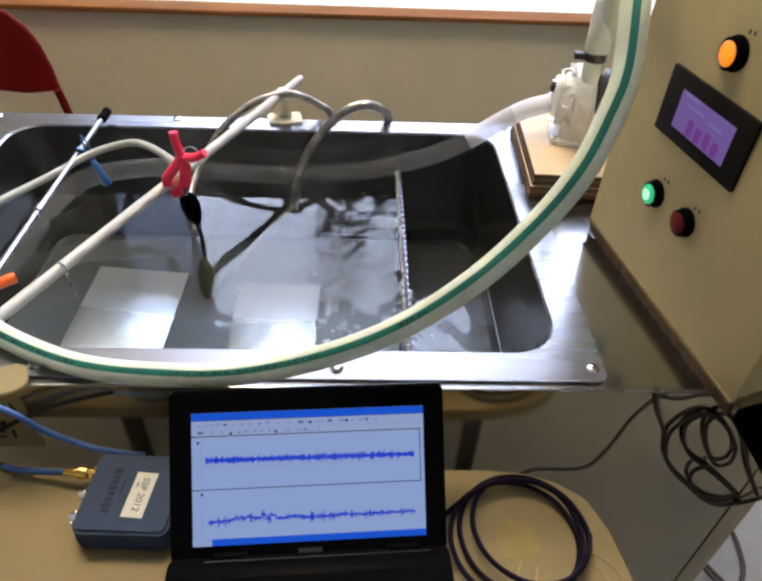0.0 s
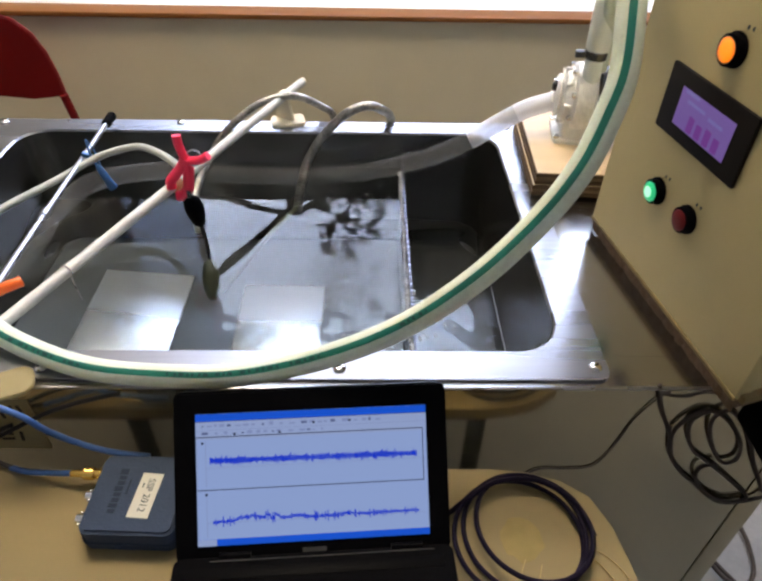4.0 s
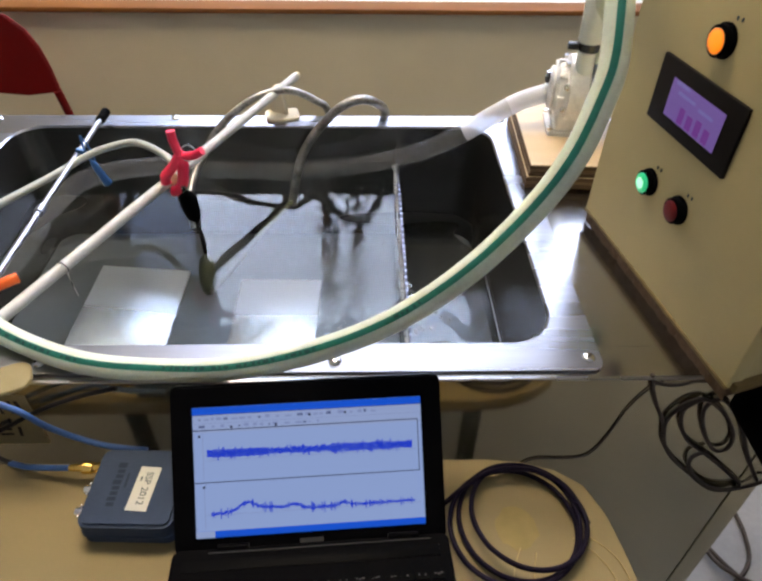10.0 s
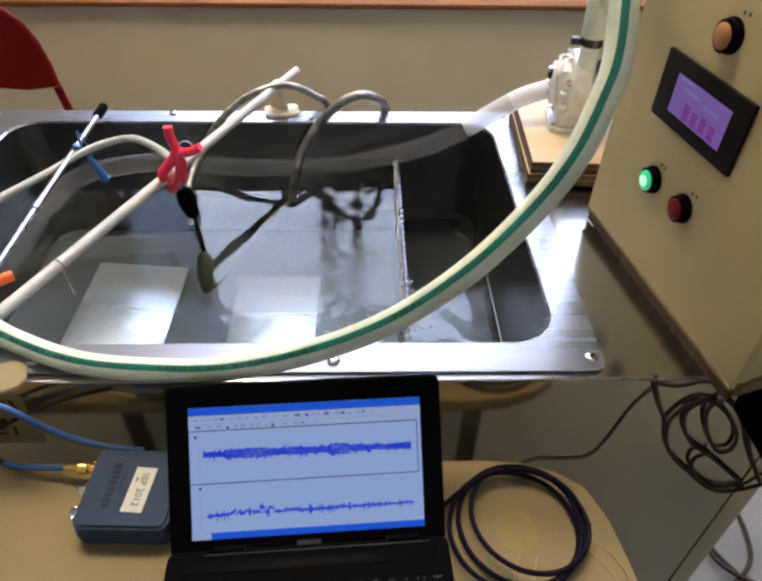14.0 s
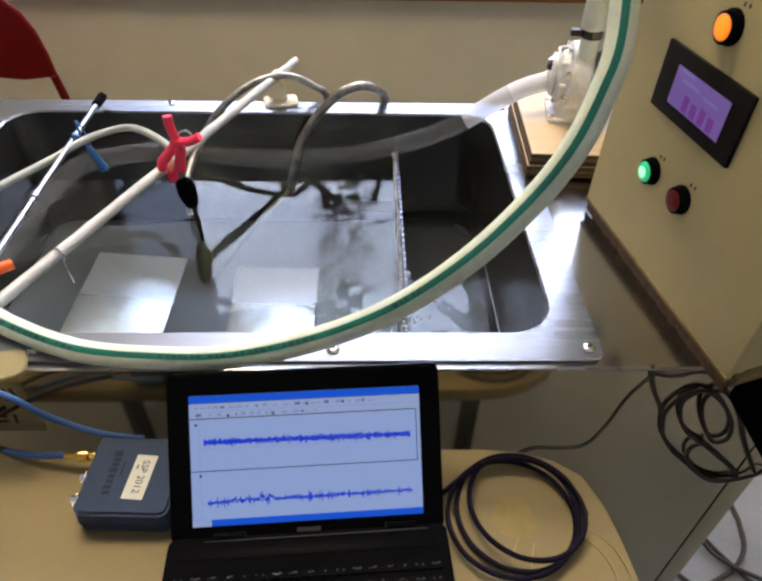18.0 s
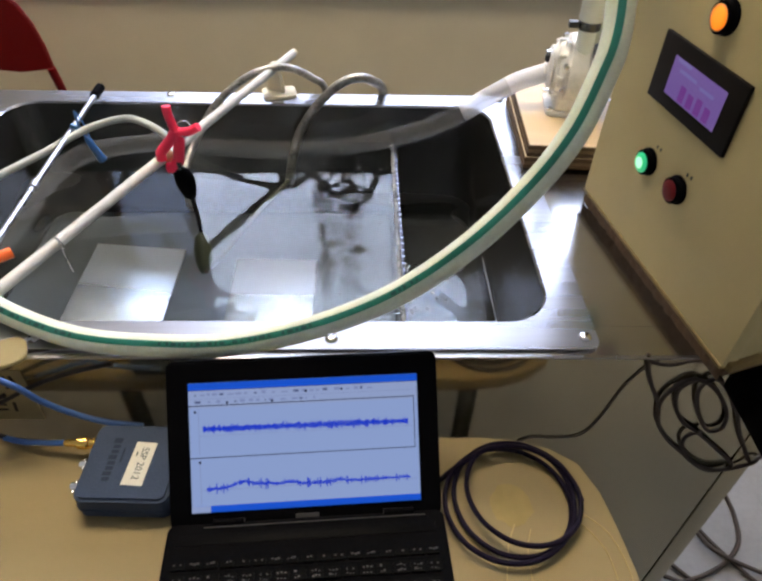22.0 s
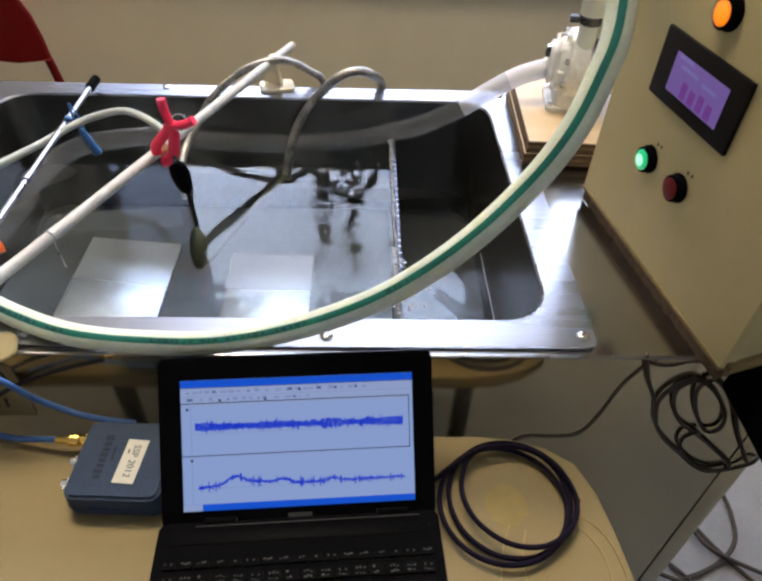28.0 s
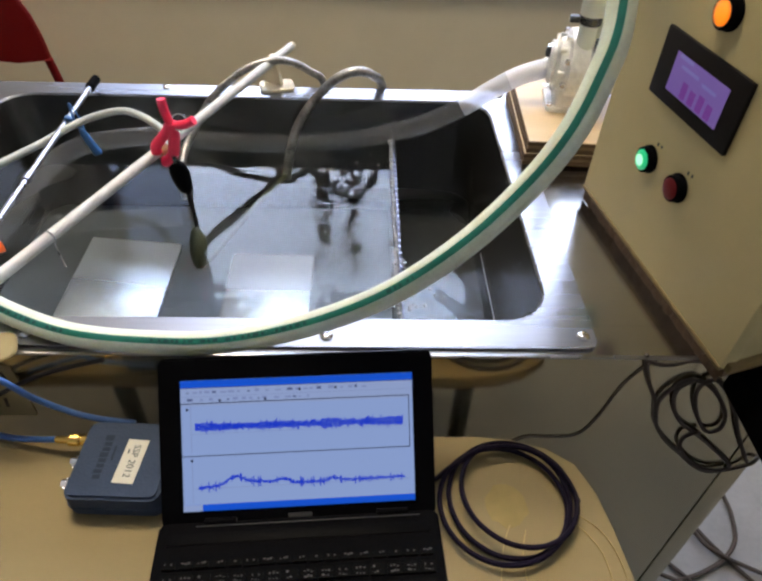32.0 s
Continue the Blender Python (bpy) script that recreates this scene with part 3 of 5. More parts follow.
fb = bmesh.new()
rnd = random.Random(6)
for k in range(62):
    y = TY0 + 0.008 + (TD - 0.016) * (k + rnd.random() * 0.5) / 62
    ball((WX - 0.003 + rnd.uniform(-0.001, 0.001), y, 0.8122), rnd.uniform(0.0018, 0.0034), fb, 8)
for k in range(40):
    x, y = 0.052 + abs(rnd.gauss(0, 0.030)), rnd.gauss(0.64, 0.035)
    if x < 0.16:
        ball((x, y, 0.7085), rnd.uniform(0.0010, 0.0028), fb, 8, 0.7)
for k in range(26):
    ball((rnd.uniform(-0.075, 0.038), rnd.uniform(0.44, 0.83), WZ + 0.0002), rnd.uniform(0.0008, 0.0020), fb, 8, 0.6)
solid("foam", fb, M_FOAM, "small bubbles on the water along the weir", "foam", "stuff")

# ---- control cabinet ----
PF, PN = Vector((0.260, 0.615, 0.885)), Vector((0.3065, 0.338, 0.885))
PD = (PN - PF).normalized()
PO = Vector((PD.y, -PD.x, 0))
cab = thing("control_cabinet", "beige painted wooden control cabinet with a display and lamps", "control cabinet")
FACE = Matrix((( PD.x, 0, PO.x, PF.x), (PD.y, 0, PO.y, PF.y), (0, 1, 0, PF.z), (0, 0, 0, 1)))
PW = (PN - PF).length
DEEP = 0.15
shift = Vector((0.951, 0.309, 0)) * DEEP
foot = [(PF.x + 0.004, PF.y), (PN.x + 0.002, PN.y + 0.002), (PN.x + shift.x, PN.y + shift.y), (PF.x + shift.x, PF.y + shift.y)]
part("front_panel", box(0, PW, 0, 0.46, -0.014, 0, 0.0012, m=FACE), M_PANEL, cab, "beige painted board face")
sidep = [(PN.x + 0.0145, PN.y + 0.004), (PN.x + shift.x, PN.y + shift.y), (PN.x + shift.x - 0.004, PN.y + shift.y + 0.012), (PN.x + 0.0145, PN.y + 0.016)]
part("side_panel", slab(sidep, 0.885, 1.345), M_PANEL, cab)
part("back_box", slab([(PF.x + 0.02, PF.y - 0.005), (PN.x + 0.02, PN.y + 0.022), (PN.x + shift.x, PN.y + shift.y + 0.02), (PF.x + shift.x, PF.y + shift.y)], 0.886, 1.344), M_PANEL, cab)
pb = bmesh.new()
cols = []
for k in range(61):
    s = k / 60
    q = PF.lerp(PN, s)
    cols.append([pb.verts.new((q.x + 0.003 - PO.x * 0.004 * noise.noise(Vector((s * 40, h * 9, 2))), q.y + 0.004 * noise.noise(Vector((s * 55, h * 7, 5))), 0.8688 + 0.0158 * min(h, 3) / 3)) for h in range(4)])
for p, q in zip(cols, cols[1:]):
    for h in range(3):
        pb.faces.new((p[h], q[h], q[h + 1], p[h + 1]))
part("plinth_edge", pb, M_ROT, cab, "swollen dark chipboard edge along the bottom")
part("plinth", slab([(x + 0.008 * (i in (0, 1)), y + 0.003 * (i == 1)) for i, (x, y) in enumerate(foot)], 0.8687, 0.8845), M_ROT, cab)
part("seam", box(-0.0008, 0.0008, -0.001, 0.0, 0.0, 0.455, m=Matrix.Translation((PN.x + 0.0145 + 0.036 * 0.951, PN.y + 0.0035 + 0.036 * 0.28, 0.887)) @ Matrix.Rotation(math.atan2(0.309, 0.951), 4, "Z")), M_ROT, cab, "dark joint in the side board")
part("lip", box(0, 0.15, -0.006, 0.002, -0.003, 0.006, 0.0008, m=Matrix.Translation((PN.x + 0.004, PN.y + 0.001, 0.887)) @ Matrix.Rotation(math.atan2(0.309, 0.951), 4, "Z")), M_LIP, cab, "worn yellowish bottom edge of the side")
part("lip", box(0, PW, -0.0006, 0.0032, -0.004, 0.0016, 0.0008, m=FACE), M_LIP, cab, "worn yellowish bottom edge of the board")


def on_face(p):
    """Along and up on the cabinet's face."""
    q = Vector(p) - PF
    return q.dot(PD), q.z


hu, hv = on_face((0.271, 0.552, 1.0355))
HW, HH = 0.1205, 0.060
hmi = part("display", box(hu, hu + HW, hv, hv + HH, 0.0, 0.004, 0.001, m=FACE), M_BEZEL, cab, "black framed touch display")
part("screen", box(hu + 0.024, hu + HW - 0.020, hv + 0.0125, hv + HH - 0.0135, 0.0035, 0.0043, m=FACE), M_HMI, hmi, "lit lilac screen with purple bars")
for k in range(4):
    u0 = hu + 0.045 + k * 0.0125
    part("bar", box(u0, u0 + 0.008, hv + 0.014, hv + 0.028 - 0.002 * (k % 2), 0.0042, 0.0046, m=FACE), M_HMIBAR, hmi)
for u0, u1, v in ((0.036, 0.062, 0.036), (0.068, 0.088, 0.034), (0.030, 0.050, 0.043)):
    part("text_bar", box(hu + u0, hu + u1, hv + v, hv + v + 0.003, 0.0042, 0.0046, m=FACE), M_HMIBLUE, hmi)


def pilot(p, lens, label, r=0.0105, bright=None):
    u, v = on_face(p)
    m = FACE @ Matrix.Translation((u, v, 0))
    base = part("pilot_lamp", turned([(r * 1.15, 0), (r * 1.15, 0.002), (r * 1.04, 0.003), (r * 1.04, 0.0075), (r * 0.86, 0.0085)], 28, m), M_BLACK, cab, label)
    ln = part("lens", turned([(r * 0.84, 0.0080), (r * 0.84, 0.0090), (r * 0.68, 0.0105), (r * 0.3, 0.0112)], 28, m), lens, base)
    if bright:
        part("lens_centre", turned([(r * 0.52, 0.0106), (r * 0.4, 0.0114), (r * 0.15, 0.0117)], 20, m), bright, base)
    for du, dv in ((0.004, 0.017), (0.010, 0.0175)):
        part("mark", box(u + du, u + du + 0.0018, v + dv, v + dv + 0.003, 0.0, 0.0006, m=FACE), M_INK, cab)
    return ln


pilot((0.2764, 0.5200, 0.9800), M_LENSG, "lit green push button", 0.0118, bright=M_LENSGC)
pilot((0.2846, 0.4690, 0.9812), M_LENSR, "unlit red push button", 0.0118)
cap = pilot((0.2812, 0.4890, 1.1270), M_CAPO, "orange pilot lamp, blinking", 0.0122)
ou, ov = on_face((0.2812, 0.4890, 1.1270))
GLOW = FACE @ Matrix.Translation((ou, ov, 0))
glow = part("glow_disc", turned([(0.0098, 0.0), (0.0098, 0.0010), (0.005, 0.0018)], 24), M_LENSO, cap)
glow.matrix_local = GLOW @ Matrix.Translation((0, 0, 0.0074))

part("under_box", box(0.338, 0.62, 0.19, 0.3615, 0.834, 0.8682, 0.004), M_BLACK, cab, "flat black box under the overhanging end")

# ---- plywood and pump ----
PLYM = pose(0.272, 0.778, 0.0, 0, 0, -3)
for z0, z1, g in ((0.8715, 0.8863, -0.003), (0.8866, 0.902, 0.0)):
    bd = thing("plywood_board", "square offcut of plywood with dark layered edges", "plywood board", group="plywood boards")
    for k in range(3):
        za, zb = z0 + (z1 - z0) * k / 3, z0 + (z1 - z0) * (k + 1) / 3 - 0.0002
        inset = 0.0014 if k == 1 else 0.0
        part("ply", box(-0.062 + g + inset, 0.07, -0.095 + g + inset, 0.09, za, zb, 0.0006, m=PLYM), M_PLYMID if k == 1 else M_PLYEDGE, bd)
    part("face", box(-0.0605 + g, 0.0685, -0.0935 + g, 0.0885, z1 + 0.0001, z1 + 0.0004, m=PLYM), M_PLY, bd)
pump = thing("pump", "cast metal water pump with hose ports on plywood", "pump")
PM = pose(0.275, 0.795, 0.9025, 0, 0, -8)
part("housing", turned([(0.030, -0.018), (0.036, -0.016), (0.043, -0.012), (0.044, 0.0), (0.043, 0.010), (0.036, 0.013), (0.034, 0.022), (0.026, 0.026)], 32, PM @ pose(0, 0, 0.054, 0, -90, 0)), M_PUMP, pump)
part("cover_plate", turned([(0.010, 0.0), (0.027, 0.001), (0.028, 0.004), (0.022, 0.007), (0.012, 0.008)], 28, PM @ pose(-0.026, 0, 0.054, 0, -90, 0)), M_PUMP, pump)
part("body", box(-0.020, 0.024, -0.030, 0.030, 0.004, 0.060, 0.008, 3, m=PM), M_PUMP, pump)
part("foot", slab(outline(0.062, 0.070, 0.006), 0, 0.006, 0.0012, PM @ pose(0.003, 0, 0)), M_PUMP, pump)
part("motor", turned([(0.028, 0), (0.033, 0.004), (0.033, 0.06), (0.026, 0.066)], 24, PM @ pose(0.016, 0, 0.062, 0, 90, 0)), M_PUMPDARK, pump, "dark motor behind the pump housing")
part("inlet_port", turned([(0.012, 0), (0.012, 0.012), (0.0145, 0.013), (0.0145, 0.017), (0.012, 0.018), (0.012, 0.024)], 18, PM @ pose(-0.014, 0, 0.046, 0, -90, 0)), M_PUMP, pump)
part("clamp_knob", turned([(0.004, 0), (0.0055, 0.002), (0.0055, 0.009), (0.003, 0.011)], 10, PM @ pose(-0.034, -0.004, 0.062)), M_PUMPDARK, pump, "dark clamp screw at the inlet")
part("clamp_knob", turned([(0.003, 0.0108), (0.0045, 0.0115), (0.0045, 0.0145), (0.002, 0.0155)], 10, PM @ pose(-0.034, -0.004, 0.062)), M_CHROME, pump)
part("outlet_port", turned([(0.0145, 0), (0.0135, 0.012), (0.0118, 0.022), (0.0118, 0.066)], 20, PM @ pose(0.004, -0.020, 0.050)), M_CUFF, pump, "translucent cream outlet pipe")
part("hose_clamp", turned([(0.0132, 0), (0.0140, 0.001), (0.0140, 0.009), (0.0132, 0.010)], 20, PM @ pose(0.004, -0.020, 0.112)), M_STEELIN, pump, "dark steel hose clamp")
part("clamp_screw", box(-0.022, -0.010, -0.028, -0.018, 0.114, 0.122, 0.0015, m=PM), M_PUMPDARK, pump)
part("outlet_cuff", turned([(0.0135, 0), (0.0150, 0.002), (0.0155, 0.05), (0.0150, 0.085)], 20, PM @ pose(0.004, -0.020, 0.1225)), M_CUFF, pump, "wide milky cuff over the outlet")
for a_ in range(8):
    w_ = a_ * math.pi / 4
    part("rib", box(-0.0245, -0.016, 0.014, 0.038, -0.0022, 0.0022, 0.001, m=PM @ pose(0, 0, 0.054) @ Matrix.Rotation(w_, 4, "X")), M_PUMP, pump)
for a_ in range(8):
    y, z = 0.039 * math.cos(a_ * math.pi / 4 + 0.39), 0.054 + 0.039 * math.sin(a_ * math.pi / 4 + 0.39)
    part("bolt", turned([(0.0042, 0), (0.0042, 0.005), (0.0025, 0.006)], 8, PM @ pose(-0.012, y, z, 0, -90, 0)), M_CHROME, pump)
for y in (-0.028, 0.028):
    part("bolt", turned([(0.0042, 0), (0.0042, 0.004), (0.0025, 0.005)], 8, PM @ pose(-0.024, y, 0.006)), M_CHROME, pump)

# ---- hoses and cables round the tank ----
GREEN = [(-0.425, 0.482, 0.89), (-0.376, 0.44, 0.886), (-0.328, 0.406, 0.884), (-0.254, 0.376, 0.882), (-0.178, 0.364, 0.885), (-0.112, 0.358, 0.894), (-0.041, 0.357, 0.917), (0.022, 0.358, 0.951), (0.075, 0.364, 0.994), (0.118, 0.379, 1.036), (0.145, 0.389, 1.077), (0.162, 0.407, 1.113), (0.17, 0.422, 1.137), (0.174, 0.45, 1.172), (0.185, 0.5, 1.205), (0.212, 0.59, 1.215), (0.25, 0.7, 1.165), (0.279, 0.765, 1.07), (0.284, 0.777, 1.0)]
hose = thing("reinforced_hose", "pale reinforced hose with a green stripe, looping over the tank", "hose")
part("hose_wall", tube(GREEN, 0.0102, 18, 10), M_HOSE, hose)
part("stripe", tube(GREEN, 0.0102, 4, 10, arc=(54, 84), lift=0.0003, twist=-50.0), M_STRIPE, hose, "dark green stripe")
marks = tube(spline(GREEN, 10)[20:75], 0.0102, 3, 3, arc=(55, 71), lift=0.0005, twist=-15.0)
faces = list(marks.faces)
bmesh.ops.delete(marks, geom=[f for i, f in enumerate(faces) if (i // 3) % 5 in (0, 3) or (i // 3) % 17 in (4, 5, 11) or (i // 90) % 3 == 1], context="FACES")
tagged(part("print", marks, M_PRINTGREEN, hose, "worn dark print on the stripe"), kind="stuff")
CLEAR = [(-0.240, 0.678, 0.786), (-0.290, 0.673, 0.785), (-0.348, 0.668, 0.784), (-0.400, 0.658, 0.783), (-0.450, 0.634, 0.783), (-0.478, 0.598, 0.786), (-0.474, 0.572, 0.795), (-0.448, 0.585, 0.806), (-0.428, 0.640, 0.818), (-0.420, 0.695, 0.829), (-0.385, 0.755, 0.842), (-0.306, 0.795, 0.838), (-0.246, 0.815, 0.822), (-0.149, 0.825, 0.812), (-0.077, 0.825, 0.815), (-0.004, 0.820, 0.826), (0.078, 0.800, 0.860), (0.137, 0.802, 0.888), (0.172, 0.798, 0.915), (0.208, 0.799, 0.936), (0.245, 0.800, 0.948)]
ch = thing("clear_hose", "clear soft hose running from the pump into the tank", "hose")
LINE = spline(CLEAR, 8)
part("hose_mouth", tube(LINE[:41], 0.0125, 18, 1, cap=False), M_TUBECLEAR, ch, "free end of the hose under water")
part("hose_wall", tube(LINE[40:137], 0.0125, 18, 1, cap=False), M_TUBECLEAR, ch)
part("hose_middle", tube(LINE[136:150], 0.0125, 18, 1, cap=False), M_TUBESEMI, ch)
part("hose_end", tube(LINE[149:], 0.0125, 18, 1, cap=False), M_TUBEMILK, ch, "milky end of the hose at the pump")
CAB1 = [(-0.115, 0.815, 0.76), (-0.111, 0.819, 0.785), (-0.105, 0.824, 0.810), (-0.096, 0.832, 0.836), (-0.078, 0.838, 0.865), (-0.053, 0.842, 0.893), (-0.029, 0.842, 0.912), (-0.005, 0.845, 0.917), (0.014, 0.865, 0.902), (0.028, 0.898, 0.872), (0.032, 0.908, 0.80), (0.03, 0.92, 0.60), (0.0, 0.93, 0.30), (-0.02, 0.95, 0.02)]
c1 = thing("braided_cable", "grey braided cable hooked over the tank's back rim into the water", "cable", group="braided cables")
part("sheath", tube(CAB1, 0.0066, 14, 8), M_BRAID, c1)
CAB2 = [(-0.250, 0.74, 0.77), (-0.256, 0.765, 0.795), (-0.256, 0.795, 0.812), (-0.246, 0.822, 0.830), (-0.220, 0.850, 0.867), (-0.180, 0.870, 0.898), (-0.145, 0.880, 0.911), (-0.111, 0.890, 0.910), (-0.078, 0.905, 0.888), (-0.059, 0.915, 0.860), (-0.055, 0.92, 0.75), (-0.06, 0.93, 0.40), (-0.05, 0.95, 0.02)]
c2 = thing("braided_cable", "grey braided cable arching over the tank's back rim", "cable", group="braided cables")
part("sheath", tube(CAB2, 0.0055, 14, 8), M_BRAID, c2)

# ---- rods and clips over the tank ----
rod = thing("support_rod", "off-white plastic rod lying across the tank on a stand", "rod")
RA, RB = Vector((-0.109, 0.942, 0.911)), Vector((-0.376, 0.374, 0.881))
part("rod", stick(RB, RA, 0.0062, seg=18, bevel=0.001), M_ROD, rod)
part("rod_tip", stick(RA, RA + (RA - RB).normalized() * 0.004, 0.0056, seg=18), M_CREAM, rod)
RU = (RA - RB).normalized()
RS = RU.cross(Vector((0, 0, 1))).normalized()
RT = RS.cross(RU)
TP = RB + RU * ((Vector((-0.316, 0.503, 0.89)) - RB).dot(RU))
tie = part("wire_tie", tube([TP + (RS * math.cos(w) + RT * math.sin(w)) * 0.0078 for w in [k * math.pi / 4 for k in range(8)]], 0.0009, 6, 4, closed=True), M_CHROME, rod, "thin twisted wire tie")
part("wire_tail", tube([(-0.309, 0.497, 0.886), (-0.306, 0.492, 0.880), (-0.304, 0.490, 0.872), (-0.299, 0.483, 0.866)], 0.0007, 5, 4), M_CHROME, tie)
st = thing("rod_stand", "cream plastic rod holder standing on the flange", "stand")
part("base", slab(outline(0.050, 0.036, 0.007), 0, 0.004, 0.001, pose(-0.128, 0.8870, ZR, 0, 0, 12)), M_CREAM, st)
SPT = RB + RU * ((Vector((-0.128, 0.89, 0.908)) - RB).dot(RU))
part("upright", slab([(-0.015, 0), (0.015, 0), (0.0095, 0.026), (0.0085, SPT.z - ZR - 0.004), (-0.0085, SPT.z - ZR - 0.004), (-0.0095, 0.026)], -0.0035, 0.0035, 0.0012, pose(SPT.x, SPT.y, ZR + 0.004, 90, 0, 63 - 90)), M_CREAM, st)
part("ring", turned([(0.0064, -0.006), (0.0094, -0.005), (0.0094, 0.005), (0.0064, 0.006)], 20, along(SPT, SPT + RU), cap=False), M_CREAM, st)

sr = thing("silver_rod", "thin dull silver metal rod with a black end cap", "rod")
part("rod", stick((-0.384, 0.850, 0.886), (-0.370, 0.462, 0.895), 0.0036, seg=14), M_SILVER, sr)
part("end_cap", stick((-0.3848, 0.872, 0.8852), (-0.3838, 0.840, 0.8862), 0.0066, seg=14, bevel=0.0015), M_BLACK, sr, "black rubber end cap")
part("collar", stick((-0.3753, 0.610, 0.8916), (-0.3748, 0.596, 0.8919), 0.0055, seg=14, bevel=0.001), M_SILVER, sr)
bc = thing("cable_tie", "blue plastic tie round the hoses", "cable tie")
part("strap", tube([(-0.371, 0.742, 0.913), (-0.371, 0.741, 0.900), (-0.369, 0.740, 0.886), (-0.363, 0.738, 0.874)], 0.0016, 8, 6), M_BLUETIE, bc)
part("strap_tail", tube([(-0.371, 0.743, 0.912), (-0.366, 0.742, 0.902), (-0.362, 0.740, 0.890), (-0.360, 0.738, 0.878)], 0.0010, 6, 6), M_BLUETIE, bc)
part("strap_lug", box(-0.005, 0.005, -0.003, 0.003, -0.0025, 0.0025, 0.001, m=pose(-0.3755, 0.739, 0.893, 0, 20, 0)), M_BLUETIE, bc)
part("strap_head", turned([(0.0025, 0), (0.0040, 0.004), (0.0046, 0.014), (0.0050, 0.026), (0.0060, 0.034), (0.0054, 0.037)], 12, along((-0.3645, 0.738, 0.878), (-0.3525, 0.738, 0.846))), M_BLUETIE, bc)
cr = thing("cream_tube", "thin cream tube arching to the red clip", "tube")
part("tube_wall", tube([(-0.225, 0.652, 0.920), (-0.245, 0.680, 0.918), (-0.279, 0.720, 0.910), (-0.315, 0.750, 0.899), (-0.358, 0.735, 0.892), (-0.393, 0.690, 0.886), (-0.425, 0.640, 0.885), (-0.46, 0.590, 0.882), (-0.53, 0.52, 0.880)], 0.0046, 12, 8), M_TUBE, cr)

clip = thing("plastic_clip", "bright red plastic clip gripping the white rod", "clip")
part("jaw", tube([(-0.217, 0.650, 0.938), (-0.2165, 0.650, 0.925), (-0.2185, 0.649, 0.912), (-0.2215, 0.648, 0.899), (-0.2285, 0.648, 0.890), (-0.2350, 0.649, 0.888)], 0.0066, 12, 6), M_RED, clip)
part("jaw", tube([(-0.2185, 0.650, 0.936), (-0.2250, 0.649, 0.926), (-0.2330, 0.648, 0.917), (-0.2395, 0.648, 0.909), (-0.2405, 0.648, 0.900)], 0.0062, 12, 6), M_RED, clip)
part("handle", tube([(-0.217, 0.650, 0.934), (-0.2205, 0.651, 0.944), (-0.2228, 0.651, 0.955), (-0.2235, 0.652, 0.966)], 0.0052, 12, 6), M_RED, clip)
part("handle", tube([(-0.217, 0.650, 0.934), (-0.209, 0.648, 0.936), (-0.200, 0.647, 0.938), (-0.190, 0.646, 0.944)], 0.0052, 12, 6), M_RED, clip)
PADC = RB + RU * ((Vector((-0.2405, 0.662, 0.897)) - RB).dot(RU))
part("pad", turned([(0.0066, -0.007), (0.0086, -0.006), (0.0086, 0.006), (0.0066, 0.007)], 18, along(PADC, PADC + RU), cap=False), M_PAD, clip, "tan rubber pad round the rod")
part("spring", tube([(-0.2075 + 0.009 * math.cos(w), 0.648 + 0.004 * math.sin(w), 0.940 + 0.008 * math.sin(w)) for w in [k * math.pi / 5 for k in range(10)]], 0.0007, 5, 4, closed=True), M_CHROME, clip)
ga = thing("alligator_clip", "black insulated alligator clip hanging from the red clip", "clip")
part("boot", turned([(0.004, 0), (0.0100, 0.006), (0.0118, 0.018), (0.0105, 0.032), (0.0085, 0.042), (0.003, 0.050)], 14, along((-0.220, 0.643, 0.890), (-0.216, 0.653, 0.842))), M_BLACK, ga)
part("shank", stick((-0.220, 0.643, 0.90), (-0.220, 0.643, 0.882), 0.0028), M_CHROME, ga)
part("lead", tube([(-0.216, 0.653, 0.846), (-0.2155, 0.654, 0.832), (-0.214, 0.653, 0.815), (-0.213, 0.652, 0.79)], 0.0030, 8, 6), M_CABLE, ga)

pr = thing("probe", "olive green probe hanging in the water from the black clip", "probe")
part("body", turned([(0.003, 0), (0.0085, 0.006), (0.0110, 0.020), (0.0110, 0.036), (0.0080, 0.048), (0.004, 0.054)], 16, along((-0.2125, 0.648, 0.792), (-0.2075, 0.612, 0.752))), M_PROBE, pr)
part("cable", tube([(-0.208, 0.615, 0.757), (-0.195, 0.625, 0.760), (-0.170, 0.672, 0.770), (-0.145, 0.728, 0.776), (-0.122, 0.785, 0.772), (-0.1155, 0.812, 0.766)], 0.0038, 10, 8), M_PROBE, pr, "olive cable under water")
og = thing("orange_clip", "bright orange plastic clip end by the tank", "clip")
part("grip", tube([(-0.345, 0.474, 0.899), (-0.352, 0.468, 0.899), (-0.365, 0.461, 0.896), (-0.385, 0.455, 0.885)], 0.0055, 12, 6), M_ORANGE, og)
tg = thing("cream_tag", "rounded yellowed plastic tag at the tank's front edge", "tag")
part("plate", slab(outline(0.05, 0.034, 0.012), 0, 0.004, 0.001, pose(-0.318, 0.356, 0.878, 0, 0, 25)), M_DULLTAG, tg)

# ---- writing desk with laptop and instrument ----
EYE0 = Vector((0, 0, 1.29))
NEAR = Matrix.Translation(EYE0) @ Matrix.Scale(0.85, 4) @ Matrix.Translation(-EYE0)

